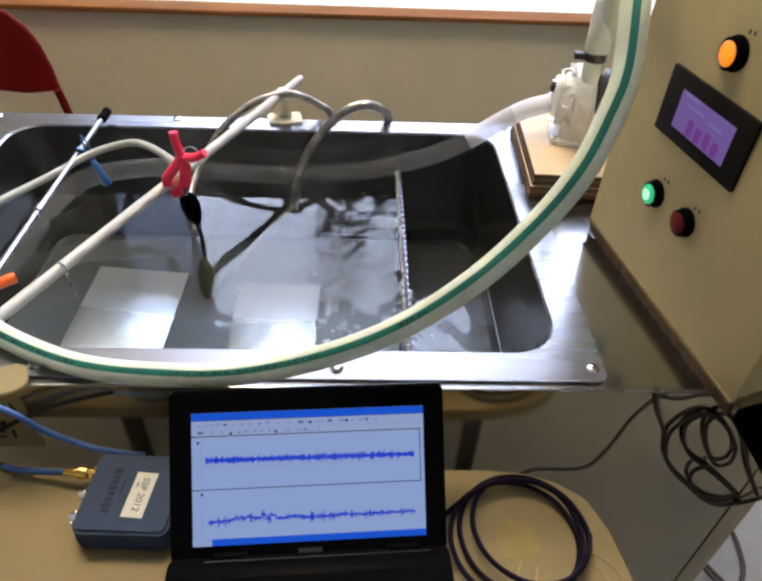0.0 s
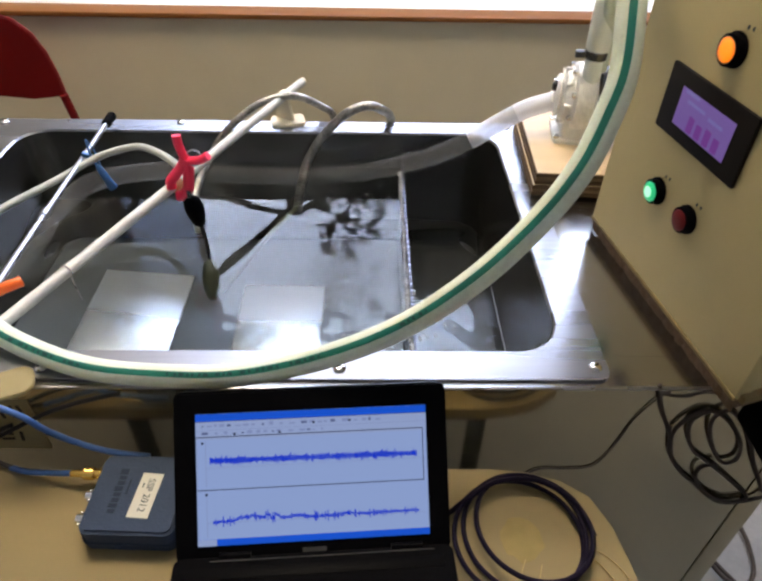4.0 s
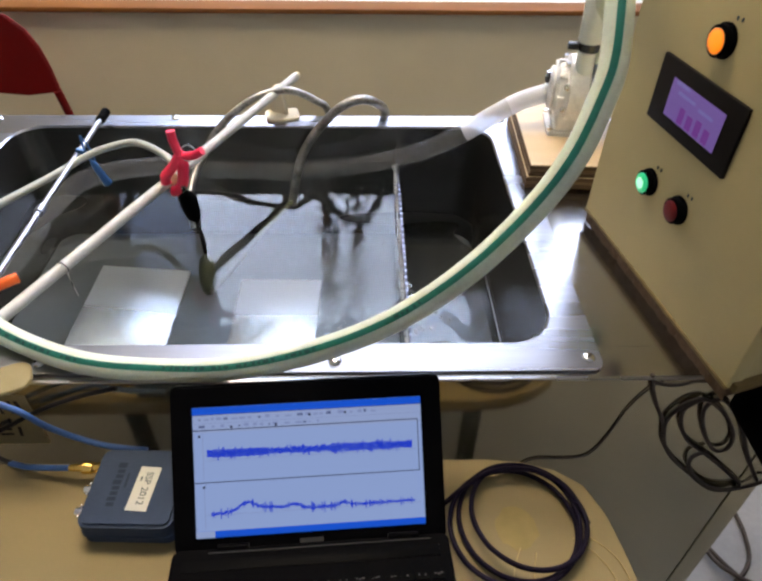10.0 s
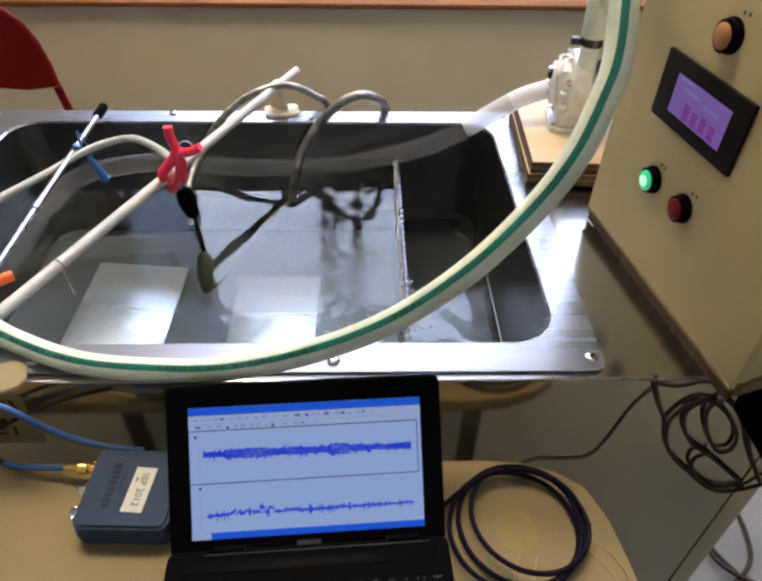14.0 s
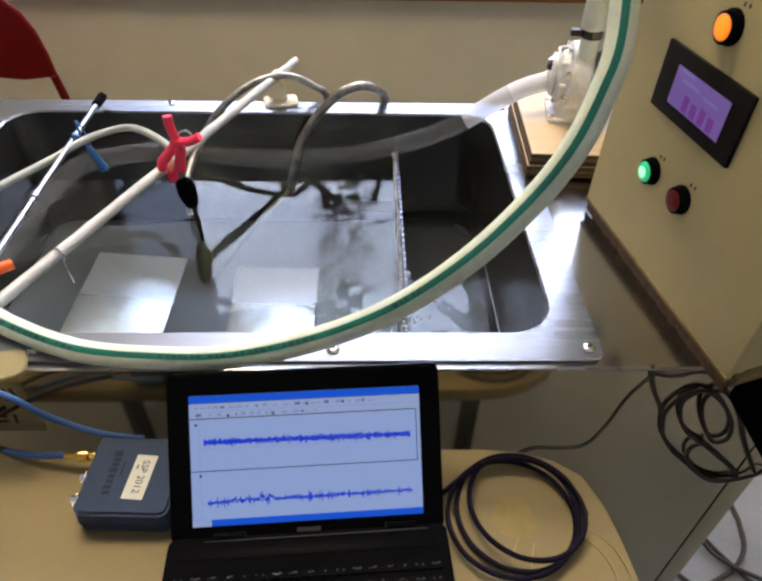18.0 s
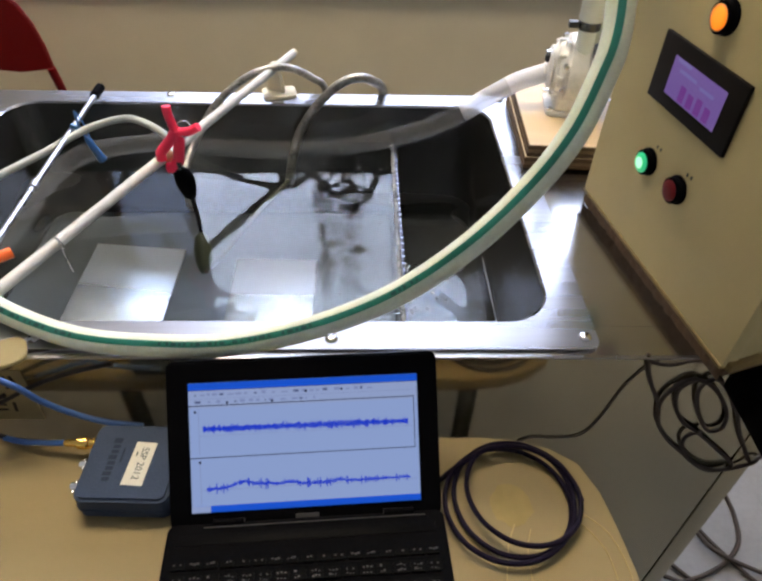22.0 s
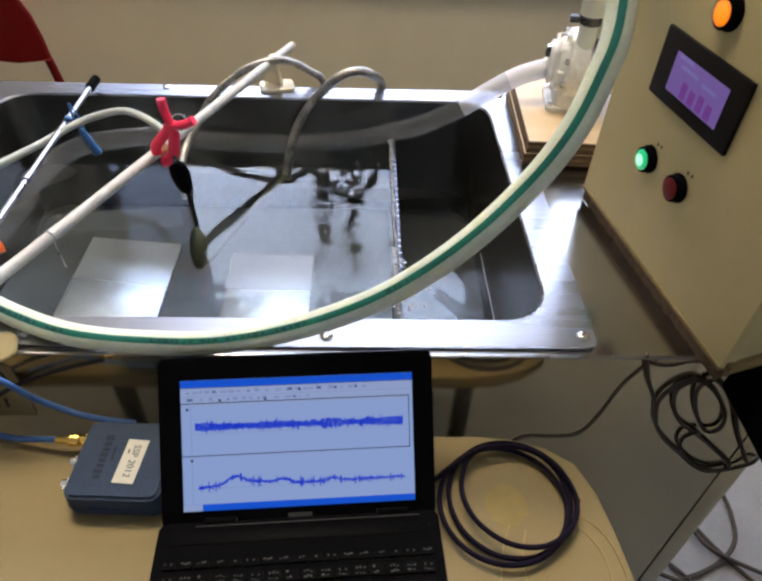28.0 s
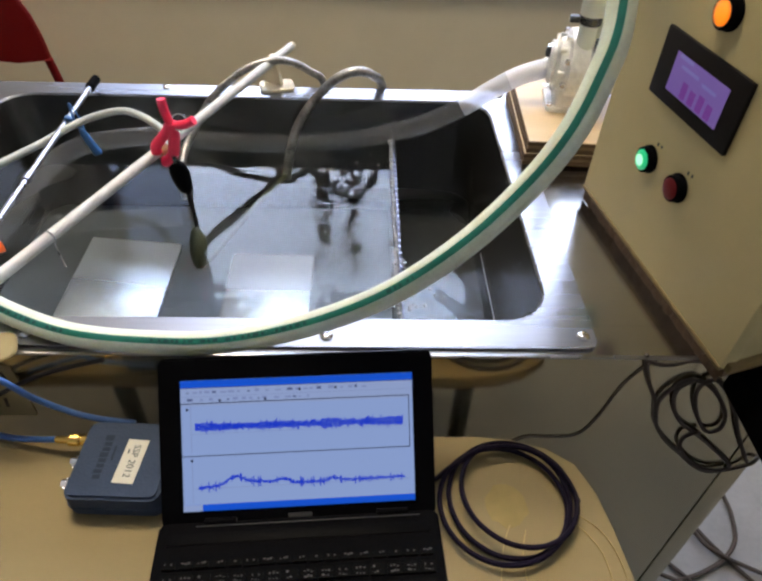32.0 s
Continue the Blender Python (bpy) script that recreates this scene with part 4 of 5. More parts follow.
desk = thing("writing_desk", "pale wooden writing desk with a rounded corner and brown edge", "desk")
dpts = [(-0.75, 0.394), (0.13, 0.394), (0.170, 0.390), (0.205, 0.379), (0.232, 0.360), (0.247, 0.325), (0.254, 0.285), (0.259, 0.24), (0.262, 0.05), (-0.75, 0.05)]
part("desktop", slab(dpts, 0.682, 0.700, 0.0012), M_DESK, desk)
part("edge_band", slab([(x * 0.992, 0.06 + (y - 0.06) * 0.995) for x, y in dpts], 0.676, 0.6815, 0.001), M_EDGE, desk, "brown edge band")
for x in (-0.296, 0.1335):
    for y in (0.1, 0.3765):
        part("leg", stick((x, y, -0.2276), (x, y, 0.676), 0.012), M_BLACK, desk)

# thin irregular patch inside the coil, slightly yellower than the desktop
stain = [(0.150 + 0.021 * math.cos(k * math.pi / 9) * (1 + 0.25 * noise.noise(Vector((k * 0.8, 2, 1)))), 0.312 + 0.024 * math.sin(k * math.pi / 9) * (1 + 0.25 * noise.noise(Vector((k * 0.8, 5, 3))))) for k in range(18)]
part("stain", slab(stain, 0.7001, 0.7003), M_YELLOWPATCH, desk, "thin yellow patch")
LH = radians(3.36)
LT = radians(47.2)
lap = thing("laptop", "small black laptop, open, showing blue signal traces", "laptop")
LB = Vector((-0.167, 0.294, 0.721))
dl = Vector((math.cos(LH), math.sin(LH), 0))
ul = Vector((-math.sin(LH) * math.cos(LT), math.cos(LH) * math.cos(LT), math.sin(LT)))
nl = dl.cross(ul)
LID = Matrix(((dl.x, ul.x, nl.x, LB.x), (dl.y, ul.y, nl.y, LB.y), (dl.z, ul.z, nl.z, LB.z), (0, 0, 0, 1)))
LC = (0.2435 - 0.0215) / 2
lid = part("lid", slab([(x + LC, y + 0.065) for x, y in outline(0.265, 0.164, 0.008)], -0.013, -0.0005, 0.002, LID), M_GLOSS, lap, "glossy black lid and bezel")
screen = part("screen", box(0, 0.223, 0, 0.1254, -0.0008, 0.0002, m=LID), M_SCREEN, lid, "lit screen with two blue signal traces")
bar_top = part("title_bar", box(0, 0.223, 0.1185, 0.1254, 0.0001, 0.0006, m=LID), M_SCREENBAR, lid)
part("toolbar", box(0.0008, 0.223, 0.101, 0.1183, 0.0001, 0.0005, m=LID), M_SCREENTOP, lid)
part("task_bar", box(0, 0.223, 0, 0.0062, 0.0001, 0.0006, m=LID), M_SCREENBAR, lid)
part("start_button", box(0, 0.018, 0.0, 0.0062, 0.0006, 0.0009, m=LID), M_SCREENTOP, lid)
for u0, u1, v0, v1 in ((0.0, 0.2195, 0.1030, 0.1038), (0.0, 0.2195, 0.0526, 0.0533), (0.2188, 0.2195, 0.0528, 0.1038), (0.0, 0.223, 0.1180, 0.1184)):
    part("rule", box(u0, u1, v0, v1, 0.0003, 0.0008, m=LID), M_SCRLINE, lid)
for u0, u1, v0, v1 in ((0.009, 0.0094, 0.008, 0.0505), (0.009, 0.0094, 0.056, 0.101), (0.009, 0.2195, 0.0215, 0.0218), (0.009, 0.2195, 0.0740, 0.0743), (0.0, 0.223, 0.1098, 0.1101)):
    part("rule", box(u0, u1, v0, v1, 0.0003, 0.0007, m=LID), M_SCRFAINT, lid, "faint grey rule")
rnd = random.Random(31)
for v, n_ in ((0.1130, 22), (0.1058, 15)):
    u = 0.006
    for k in range(n_):
        w = rnd.uniform(0.0015, 0.006)
        part("icon", box(u, u + w, v, v + rnd.uniform(0.0012, 0.0030), 0.0004, 0.0007, m=LID), M_SCRFAINT if k % 4 else M_SCRTEXT, lid)
        u += w + rnd.uniform(0.0015, 0.007)
for u, v in ((0.036, 0.1045), (0.079, 0.1045), (0.112, 0.1125), (0.147, 0.1128), (0.005, 0.0965), (0.008, 0.0475)):
    part("icon", box(u, u + 0.0022, v, v + 0.0022, 0.0004, 0.0009, m=LID), M_SCRLINE, lid)
part("maker_mark", box(0.099, 0.122, -0.0105, -0.0065, -0.0004, 0.0001, m=LID), M_KEYMARK, lid)


def trace_strip(u0, u1, base, spread, seed):
    """A run of thin upright strokes, as a signal trace shows them."""
    rnd = random.Random(seed)
    bm = bmesh.new()
    u = u0
    while u < u1:
        h = spread * (0.45 + 1.8 * rnd.random() ** 4)
        v = base(u) + rnd.uniform(-0.25, 0.25) * spread
        f = [bm.verts.new((u + du, v + dv, 0)) for du, dv in ((0, -h), (0.00092, -h), (0.00092, h), (0, h))]
        bm.faces.new(f)
        u += 0.00100
    r = bmesh.ops.extrude_face_region(bm, geom=bm.faces[:])
    bmesh.ops.translate(bm, vec=(0, 0, 0.0002), verts=[v for v in r["geom"] if isinstance(v, bmesh.types.BMVert)])
    return bm


SEGS = 10
traces = []
for k in range(SEGS):
    u0, u1 = 0.013 + 0.200 * k / SEGS, 0.013 + 0.200 * (k + 1) / SEGS
    pair = []
    for s in (-0.9, -0.3, 0.3, 0.9):
        ob = part("trace", trace_strip(u0, u1, lambda u: 0.081 - 0.0018 * u / 0.2, 0.0017, 11 + 7 * k + s), M_TRACE, lid, smooth=False)
        ob.matrix_local = LID @ Matrix.Translation((0, 0, 0.0009))
        pair.append(ob)
    traces.append(pair)


def lower(u):
    s = (u - 0.015) / 0.2
    y = 0.0225 + 0.0015 * s
    for c0, w0, h0 in ((0.17, 0.05, 0.007), (0.40, 0.035, 0.0035), (0.64, 0.03, 0.003)):
        y += h0 * math.exp(-((s - c0) / w0) ** 2)
    return y + (0.0035 * math.exp(-((s - 0.26) / 0.14) ** 2))


LOWS = 44
lows = []
for k in range(LOWS):
    u0, u1 = 0.015 + 0.198 * k / LOWS, 0.015 + 0.198 * (k + 1) / LOWS
    mid = lower((u0 + u1) / 2)
    ob = part("trace", trace_strip(u0, u1, lambda u: lower(u) - mid, 0.0025 if k < 26 else 0.0019, 300 + k), M_TRACE, lid, smooth=False)
    flat = 0.0225 + 0.0015 * k / LOWS
    ob.matrix_local = LID @ Matrix.Translation((0, mid, 0.0010))
    lows.append((ob, flat, mid - flat))

BASE = pose(LB.x, LB.y, 0.7, 0, 0, 3.36)
part("base", slab([(x + LC, y - 0.103) for x, y in outline(0.267, 0.190, 0.008)], 0.001, 0.0165, 0.002, BASE), M_BLACK, lap)
for u in (0.02, 0.185):
    part("hinge", stick(BASE @ Vector((u, -0.008, 0.0150)), BASE @ Vector((u + 0.03, -0.008, 0.0150)), 0.0035), M_GLOSS, lap)
part("hinge_line", box(0.012, 0.226, -0.0138, -0.0130, 0.0165, 0.0172, 0.0002, m=BASE), M_KEYMARK, lap, "thin silver line along the hinge")
part("deck_strip", box(-0.012, 0.234, -0.031, -0.020, 0.0164, 0.0172, 0.0003, m=BASE), M_GLOSS, lap)
rows_ = ((-0.046, 17, 0.0085), (-0.0575, 16, 0.013), (-0.0735, 15, 0.0145), (-0.0895, 14, 0.0145), (-0.1055, 13, 0.0145))
for r_, (v, count, hgt) in enumerate(rows_):
    pitch = 0.250 / count
    kb = slab(outline(pitch - 0.0022, hgt - 0.0018, 0.0012, 2), 0, 0.0022, 0.0004)
    key_mesh = mesh_of("key", kb, M_KEY)
    glyphs = []
    for g_ in range(5):
        kbm = bmesh.new()
        rk = random.Random(50 + 7 * r_ + g_)
        for qx in (-0.0042, -0.0012, 0.0018):
            for qy in ((0.0010, -0.0036) if hgt > 0.01 else (0.0004,)):
                if rk.random() < 0.8:
                    w_, h_ = rk.uniform(0.0008, 0.0024), rk.uniform(0.0007, 0.0022)
                    ox, oy = rk.uniform(0, 0.0008), rk.uniform(-0.0004, 0.0006)
                    box(qx + ox, qx + ox + w_, qy + oy, qy + oy + h_, 0.00225, 0.0024, bm=kbm)
        glyphs.append(mesh_of("key_mark", kbm, M_KEYMARK))
    for c_ in range(count):
        ko = new("key", key_mesh)
        ko.parent = lap
        ko.matrix_world = BASE @ Matrix.Translation((LC - 0.125 + pitch * (c_ + 0.5), v - hgt / 2, 0.0166))
        mo = new("key_mark", glyphs[(c_ * 3 + r_) % 5])
        mo.parent = ko
        mo.matrix_parent_inverse = Matrix()
        mo.matrix_local = Matrix.Translation((0, 0, 0))

SC = pose(-0.2355, 0.3440, 0.7005, 0, 0, -2)
scope = thing("usb_oscilloscope", "slate blue box-shaped instrument with gold sockets, on the desk", "instrument")
part("case", slab(outline(0.092, 0.088, 0.010), 0, 0.034, 0.003, SC), M_SCOPE, scope)
part("case_lip", slab(outline(0.094, 0.090, 0.010), 0.012, 0.016, 0.0008, SC), M_SCOPE, scope)
for k, v in enumerate((0.030, 0.004, -0.021)):
    sk = part("socket", turned([(0.0065, 0), (0.0065, 0.003), (0.0046, 0.0035), (0.0046, 0.011), (0.0036, 0.0115)], 18, SC @ pose(-0.046, v, 0.018, 0, -90, 0)), M_BRASS if k == 0 else M_CHROME, scope)
    for s in (-1, 1):
        part("lug", stick(SC @ Vector((-0.054, v, 0.018)), SC @ Vector((-0.054, v + s * 0.0065, 0.018)), 0.0012), M_BRASS if k == 0 else M_CHROME, sk)
LBM = SC @ pose(0.009, -0.003, 0.0342, 0, 0, -3)
lbl = part("paper_label", box(-0.0105, 0.0105, -0.0245, 0.0245, 0, 0.0004, m=LBM), M_LABEL, scope, "cream paper sticker with black lettering")


def writing(text, size, m, material, parent, name="lettering"):
    cu = bpy.data.curves.new(name, "FONT")
    cu.body, cu.size, cu.extrude, cu.align_x, cu.align_y = text, size, 0.0001, "CENTER", "CENTER"
    tmp = bpy.data.objects.new("scratch", cu)
    scene.collection.objects.link(tmp)
    me = bpy.data.meshes.new_from_object(tmp.evaluated_get(bpy.context.evaluated_depsgraph_get()))
    bpy.data.objects.remove(tmp)
    me.materials.clear()
    me.materials.append(material)
    ob = new(name, me)
    ob.parent = parent
    ob.matrix_world = m
    return ob


writing("SSP 2012", 0.0100, LBM @ pose(0.001, 0.0, 0.0006, 0, 0, -90), M_INK, lbl)
part("print_bar", box(-0.0065, -0.0050, 0.008, 0.013, 0.0004, 0.0006, m=LBM), M_INK, lbl)
for k, (v0, v1) in enumerate(((0.020, 0.026), (0.014, 0.018), (0.008, 0.012), (0.001, 0.006), (-0.005, -0.001), (-0.011, -0.007), (-0.017, -0.013), (-0.023, -0.019))):
    part("maker_mark", box(-0.023 - 0.001 * (k % 3 == 0), -0.0155, v0, v1, 0.0341, 0.0345, m=SC), M_SCOPEDARK, scope)
part("maker_mark", box(-0.0115, -0.0095, -0.002, 0.014, 0.0341, 0.0345, m=SC), M_SCOPEDARK, scope)

for x, z, w, h, tilt in ((-0.362, 0.829, 0.003, 0.020, -8), (-0.354, 0.829, 0.003, 0.020, 6), (-0.345, 0.829, 0.003, 0.019, -6), (-0.350, 0.836, 0.012, 0.003, 0), (-0.334, 0.829, 0.003, 0.018, 4), (-0.326, 0.829, 0.003, 0.018, -10), (-0.352, 0.796, 0.014, 0.003, 4), (-0.352, 0.788, 0.012, 0.003, -3), (-0.338, 0.792, 0.003, 0.014, 8)):
    part("print_bar", box(-w / 2, w / 2, -0.0003, 0.0003, -h / 2, h / 2, m=pose(x, 0.3688, z, 0, tilt, 0)), M_PRINT, stk)
bl = thing("blue_cable", "blue signal cable leading behind the instrument", "cable")
part("sheath", tube([(-0.47, 0.43, 0.80), (-0.41, 0.405, 0.812), (-0.350, 0.389, 0.800), (-0.334, 0.393, 0.770), (-0.312, 0.399, 0.740), (-0.280, 0.397, 0.727), (-0.240, 0.395, 0.7215)], 0.0033, 10, 8), M_BLUE, bl)
sg = thing("signal_lead", "blue-grey signal lead with a gold plug in the instrument", "cable")
part("sheath", tube([(-0.392, 0.392, 0.7045), (-0.372, 0.386, 0.7065), (-0.345, 0.380, 0.713), (-0.316, 0.3765, 0.7180)], 0.0032, 10, 8), M_BLUE, sg)
part("lead", tube([(-0.380, 0.409, 0.757), (-0.395, 0.409, 0.748), (-0.412, 0.408, 0.732), (-0.418, 0.404, 0.718), (-0.408, 0.398, 0.708), (-0.388, 0.391, 0.705)], 0.0026, 10, 8), M_CABLE, sg, "thin black lead")
PT = SC @ Vector((-0.0465, 0.030, 0.018))
part("plug", turned([(0.0035, 0), (0.0042, 0.004), (0.0042, 0.014), (0.0068, 0.015), (0.0068, 0.024), (0.0055, 0.026)], 16, along((-0.318, 0.3765, 0.7180), PT + Vector((-0.008, 0, 0)))), M_BRASS, sg, "gold plated plug")


def coil(name, cx, cy, z, rx, ry, turns, r, material, tail, label, seed, group=""):
    rnd = random.Random(seed)
    pts = []
    for k in range(int(turns * 10) + 1):
        w = 2 * math.pi * k / 10
        tn = k / 10
        ph = 2 * math.pi * tn / turns
        ax, ay = 0.010 * math.cos(2.4 * tn), 0.008 * math.sin(3.1 * tn)
        s = 1 + 0.06 * math.sin(1.9 * tn)
        pts.append((cx + ax + rx * s * math.cos(w), cy + ay + ry * s * math.sin(w), z + r + 1.6 * r * tn * (0.9 + 0.1 * rnd.random())))
    t = thing(name, label, "cable", group=group)
    part("sheath", tube(pts + tail, r, 10, 6), material, t)


coil("cable_coil", 0.1525, 0.314, 0.7005, 0.0615, 0.062, 3.3, 0.0027, M_CABLE2, [(0.098, 0.350, 0.711), (0.078, 0.337, 0.706), (0.05, 0.322, 0.7035), (0.02, 0.315, 0.7035)], "coil of dark purple cable lying on the desk", 4)
for pts in ([(0.222, 0.300, 0.7012), (0.238, 0.286, 0.7012), (0.247, 0.268, 0.7012), (0.252, 0.240, 0.7012), (0.25, 0.2, 0.7012)], [(0.205, 0.300, 0.7012), (0.222, 0.285, 0.7012), (0.235, 0.262, 0.7012), (0.238, 0.235, 0.7012)], [(0.150, 0.290, 0.7012), (0.140, 0.268, 0.7012), (0.133, 0.235, 0.7012)], [(0.165, 0.285, 0.7012), (0.158, 0.262, 0.7012), (0.157, 0.235, 0.7012)]):
    w_ = thing("thin_wire", "thin pale wire lying on the desk", "wire", group="thin wires")
    part("sheath", tube(pts, 0.0006, 5, 5), M_WIRE, w_)

for ob in scene.objects:
    if ob.parent is None and ob.name.split(".")[0] in ("writing_desk", "laptop", "usb_oscilloscope", "blue_cable", "signal_lead", "cable_coil", "thin_wire"):
        ob.matrix_world = NEAR @ ob.matrix_world

# ---- cables hanging before the bench, and on the floor ----
LOOSE = [(-0.40, 0.350, 0.765), (-0.372, 0.352, 0.795), (-0.330, 0.354, 0.822), (-0.296, 0.356, 0.842), (-0.262, 0.358, 0.856), (-0.225, 0.362, 0.864)]
TANGLE = (
    [(0.258, 0.3672, 0.8705), (0.264, 0.3671, 0.852), (0.275, 0.3671, 0.827), (0.290, 0.3671, 0.800), (0.300, 0.3671, 0.768), (0.320, 0.3671, 0.737), (0.346, 0.3671, 0.710), (0.371, 0.3669, 0.685), (0.392, 0.3669, 0.674), (0.412, 0.3669, 0.684), (0.380, 0.3667, 0.719), (0.348, 0.3666, 0.749), (0.326, 0.3666, 0.768), (0.311, 0.3667, 0.792), (0.304, 0.3667, 0.820), (0.316, 0.3667, 0.836)],
    [(0.303, 0.3662, 0.762), (0.296, 0.3662, 0.782), (0.292, 0.3662, 0.805), (0.299, 0.3662, 0.825), (0.312, 0.3662, 0.836), (0.330, 0.3662, 0.829), (0.351, 0.3662, 0.807), (0.367, 0.3662, 0.781), (0.371, 0.3662, 0.757), (0.358, 0.3661, 0.753), (0.341, 0.3659, 0.776), (0.326, 0.3659, 0.808), (0.324, 0.3659, 0.828), (0.336, 0.3658, 0.836), (0.358, 0.3657, 0.812), (0.376, 0.3657, 0.784), (0.392, 0.3657, 0.752), (0.414, 0.3657, 0.715), (0.430, 0.3657, 0.690)],
    [(0.352, 0.3648, 0.752), (0.338, 0.3648, 0.745), (0.341, 0.3648, 0.724), (0.362, 0.3648, 0.696), (0.390, 0.3648, 0.679), (0.417, 0.3649, 0.684), (0.434, 0.3653, 0.700), (0.447, 0.40, 0.682), (0.46, 0.60, 0.60), (0.47, 0.80, 0.30), (0.48, 0.85, 0.008), (0.55, 0.87, 0.008)])
mc = thing("cable_coil", "untidy coil of black mains cable hanging before the bench", "cable")
for pts in TANGLE:
    part("sheath", tube(pts, 0.0021, 10, 6), M_MAINS, mc)
part("sheath", tube([(0.2575, 0.3650, 0.8660), (0.270, 0.3640, 0.8610), (0.285, 0.3640, 0.8600), (0.300, 0.3645, 0.8650), (0.315, 0.3620, 0.8660)], 0.0017, 8, 6), M_MAINS, mc)
lc = thing("loose_cable", "black cable drooping below the bench edge", "cable")
part("sheath", tube(LOOSE, 0.0022, 8, 8), M_CABLE, lc)
tw = thing("thin_cable", "thin dark cable dangling down the bench front", "cable")
part("sheath", tube([(0.14, 0.3685, 0.70), (0.17, 0.3687, 0.735), (0.198, 0.3687, 0.737), (0.227, 0.3687, 0.742), (0.240, 0.3687, 0.772), (0.249, 0.3687, 0.818), (0.258, 0.3687, 0.842), (0.266, 0.3680, 0.856), (0.270, 0.3660, 0.864)], 0.0008, 8, 8), M_MAINS, tw)
for pts in ([(0.825, 0.740, 0.008), (0.826, 0.690, 0.008), (0.824, 0.654, 0.008), (0.808, 0.599, 0.008), (0.766, 0.558, 0.008), (0.703, 0.528, 0.008), (0.640, 0.512, 0.008)], [(0.70, 0.67, 0.008), (0.728, 0.632, 0.008), (0.756, 0.583, 0.008), (0.81, 0.505, 0.008)], [(0.70, 0.66, 0.017), (0.718, 0.621, 0.017), (0.735, 0.584, 0.017), (0.775, 0.552, 0.017), (0.85, 0.520, 0.008)], [(0.60, 0.590, 0.008), (0.637, 0.558, 0.008), (0.690, 0.500, 0.008)], [(0.57, 0.55, 0.008), (0.608, 0.533, 0.008), (0.658, 0.505, 0.017), (0.70, 0.49, 0.008)]):
    fc = thing("floor_cable", "black cable lying on the pale floor", "cable", group="floor cables")
    part("sheath", tube(pts, 0.0046, 10, 8), M_MAINS, fc)


ch_ = thing("red_chair", "dark red moulded chair behind the tank", "chair", pose(-1.012, 1.60, 0))
pts = [(-0.20, 0.0), (-0.17, 0.14), (-0.11, 0.21), (0, 0.236), (0.07, 0.233), (0.120, 0.218), (0.158, 0.185), (0.182, 0.140), (0.197, 0.085), (0.205, 0.03), (0.12, 0.02), (0, 0.03)]
part("backrest", slab(pts, -0.008, 0.008, 0.003, pose(0, 0, 0.566, 84, 0, 0)), M_CHAIR, ch_)
part("seat", slab(outline(0.42, 0.40, 0.08), -0.008, 0.008, 0.003, pose(0, -0.21, 0.43)), M_CHAIR, ch_)
for x in (-0.20, 0.205):
    part("back_post", tube([(x * 0.98, -0.005, 0.60), (x * 1.02, 0.0, 0.53), (x * 1.08, 0.0, 0.43), (x * 1.1, -0.02, 0.2), (x * 1.1, -0.05, 0.0)], 0.011, 10, 6), M_CHAIR, ch_)
    part("leg", tube([(x, -0.38, 0.42), (x * 1.05, -0.40, 0.2), (x * 1.08, -0.42, 0.0)], 0.011, 10, 6), M_CHAIR, ch_)


bubble = tagged(part("bubble", turned([(0.0062, 0), (0.0058, 0.0022), (0.0042, 0.0044), (0.0015, 0.0054)], 20, cap=False), M_BUBBLE), "round air bubble drifting on the water", "bubble")

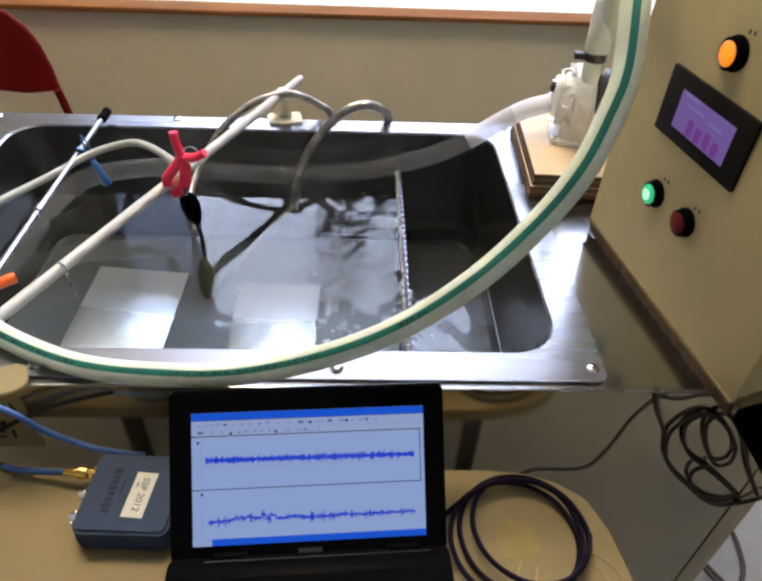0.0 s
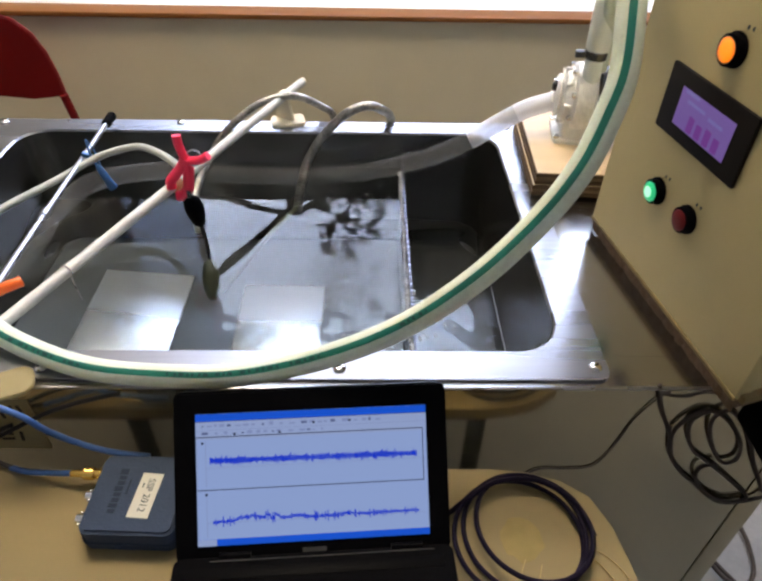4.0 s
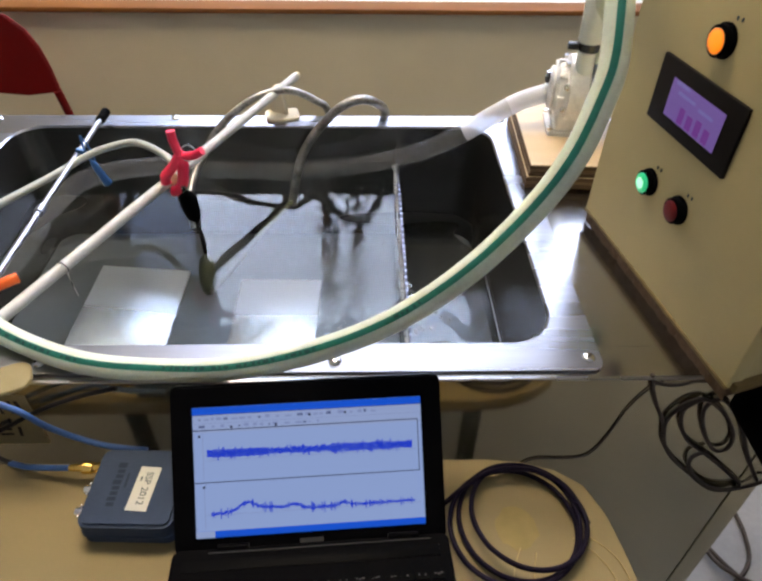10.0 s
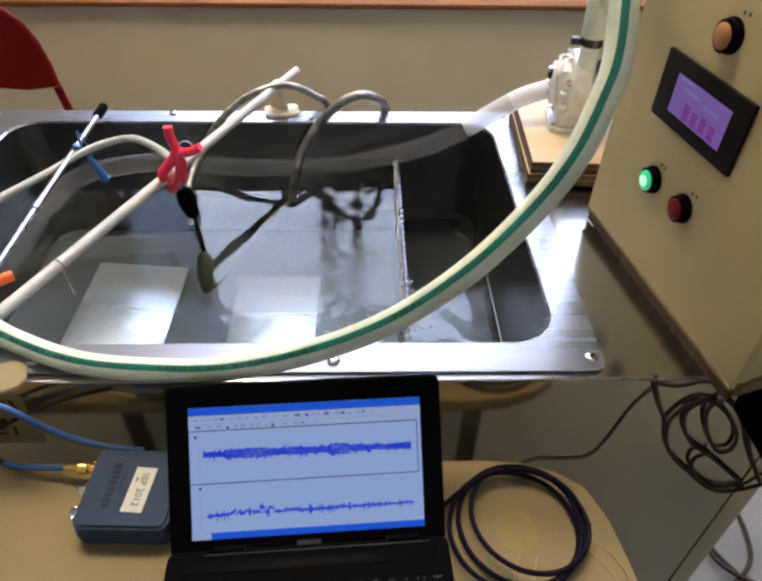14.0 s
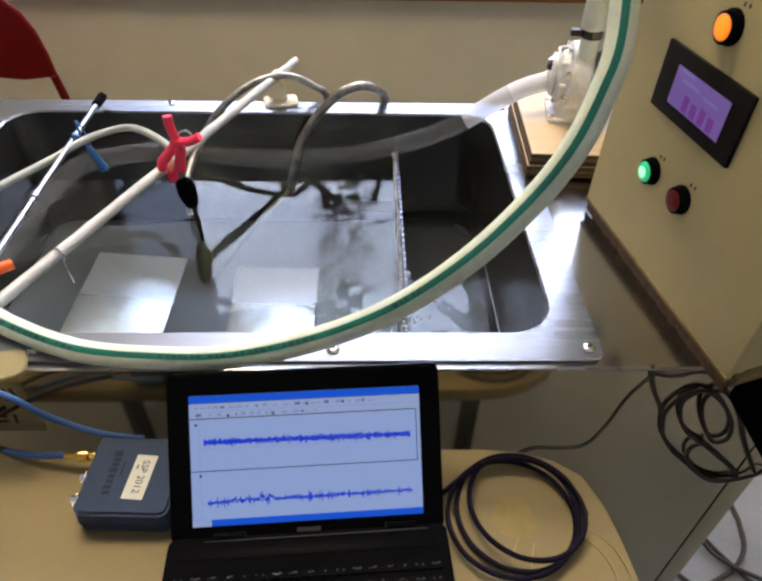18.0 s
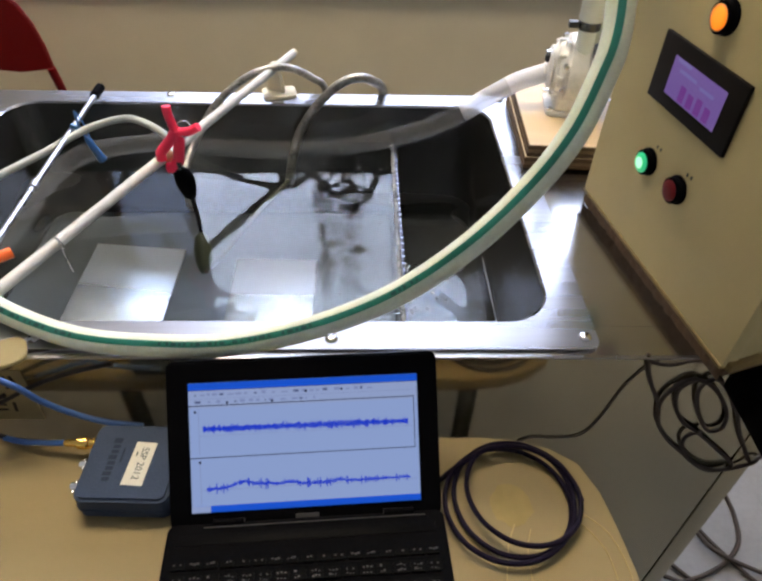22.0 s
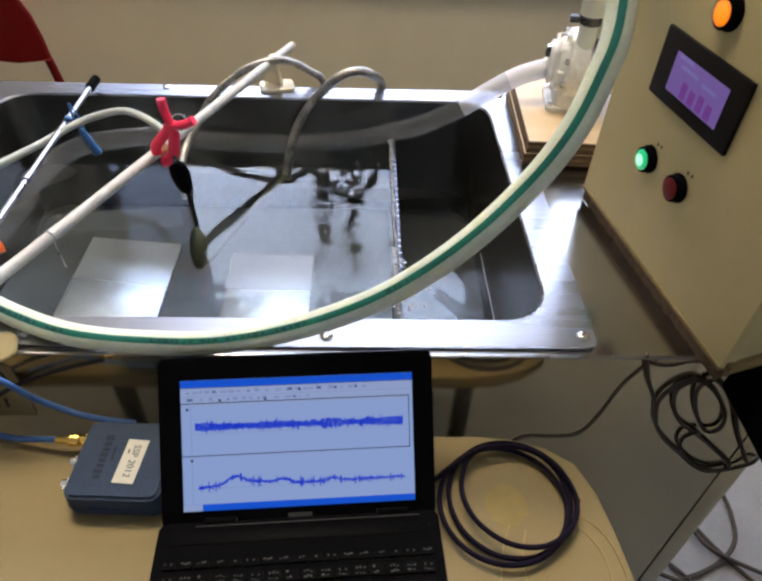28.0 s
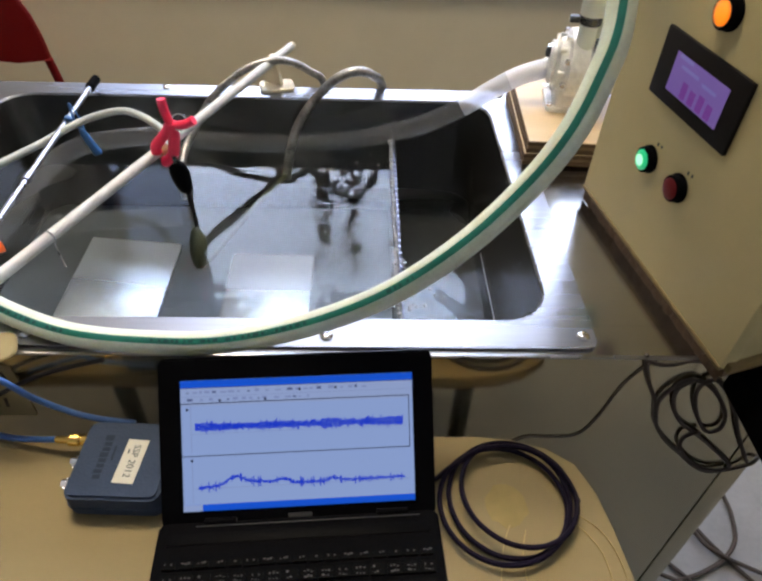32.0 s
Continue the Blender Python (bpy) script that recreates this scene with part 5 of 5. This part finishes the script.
# ---- what moves ----
def motions():
    rnd = random.Random(21)
    rows = []
    for k in range(65):
        t = k * 0.5 if k < 52 else 26 + (k - 52) * 0.5
        still = t >= 25.5
        calm = 0.5 if 8.5 <= t <= 12 else 1.0
        if not still:
            last = (rnd.uniform(-0.003, 0.0) * calm, rnd.uniform(-0.0035, 0.0035) * calm)
        rows.append((t, pose(last[0], last[1], WZ)))
    walk(water, rows)
    chop = ((0, 2.2), (2, 2.4), (3.5, 2.2), (6, 2.4), (7, 2.0), (8, 1.5), (8.5, 1.0), (9, 0.7), (10, 0.55), (11, 0.40), (12, 0.35), (12.5, 0.5), (13, 0.9), (14, 0.9), (14.5, 0.7), (16.5, 1.4), (17, 1.6), (18, 1.5), (19, 1.0), (20, 1.5), (21, 1.3), (22, 1.0), (23, 0.9), (24, 1.5), (25, 1.0), (25.5, 0.9), (32, 0.9))
    ct, cv = zip(*chop)
    beats = [0.5 * k for k in range(52)] + [32.0]
    for ob, x, y, damp in ripples:
        turn = []
        for t in beats:
            if t < 32.0:
                a = damp * float(np.interp(t, ct, cv))
                tip = (max(-2, min(2, rnd.gauss(0, 0.6))) * a, max(-2, min(2, rnd.gauss(0, 0.45))) * a)
            turn.append((t, pose(x, y, 0.0, tip[0], tip[1])))
        walk(ob, turn)
    level = ((0, 0.0006), (0.5, 0.0024), (1, 0.0008), (2, 0.0012), (3.5, 0.0012), (6, 0.0020), (8, 0.0019), (9, 0.0026), (10, 0.0024), (11, 0.0010), (12, 0.0016), (13, 0.0024), (14, 0.0032), (15, 0.002), (17, 0.0008), (19, 0.0010), (20, 0.0009), (22, 0.0010), (23, 0.0042), (24, 0.0014), (25, 0.0004), (25.5, 0.0027), (32, 0.0027))
    times, sizes = zip(*level)
    spots = [0.5 * k for k in range(52)] + [32.0]
    for pair in traces:
        swing = []
        for t in spots:
            swing.append((t, float(np.interp(t, times, sizes)) * rnd.uniform(0.45, 1.35)))
        swing[-1] = (32.0, swing[-2][1])
        for sign, ob in zip((-0.9, -0.3, 0.3, 0.9), pair):
            walk(ob, [(t, LID @ Matrix.Translation((0, sign * h, 0.0009 + 0.0001 * sign))) for t, h in swing])
    # how high the humps of the lower trace stand, and how it jumps on its first third
    humps = ((0, 0.35, 1.0), (3.5, 0.35, 1.0), (5.5, 1.0, 0.1), (12.0, 1.0, 0.1), (13.0, 0.25, 1.3), (14.5, 0.25, 1.3), (16.5, 0.15, 0.9), (20.5, 0.15, 0.9), (21.5, 0.6, 0.3), (25.4, 0.6, 0.3), (25.5, 1.0, 0.1), (32.0, 1.0, 0.1))
    for k, (ob, flat, rise) in enumerate(lows):
        jump = rnd.uniform(-0.0022, 0.0045) if 4 <= k < 16 and k % 2 else 0.0
        walk(ob, [(t, LID @ Matrix.Translation((0, flat + rise * h + jump * j, 0.0010))) for t, h, j in humps])
    drift = ((0, -0.068, 0.585), (0.5, -0.075, 0.555), (1.0, -0.084, 0.531), (1.5, -0.092, 0.504), (2.2, -0.100, 0.455), (3.0, -0.105, 0.425), (32.0, -0.105, 0.425))
    walk(bubble, [(t, pose(x, y, WZ)) for t, x, y in drift])
    lit, dark = GLOW @ Matrix.Translation((0, 0, 0.0074)), GLOW @ Matrix.Translation((0, 0, -0.030))
    blink = ((0, 1), (12.4, 1), (12.6, 0), (14.1, 0), (14.2, 1), (19.6, 1), (19.8, 0), (20.4, 0), (20.5, 1), (32, 1))
    walk(glow, [(t, lit if on else dark) for t, on in blink])
    walk(water2, [(t, pose(0.0, -m.translation.y, 0.708)) for t, m in rows])


motions()
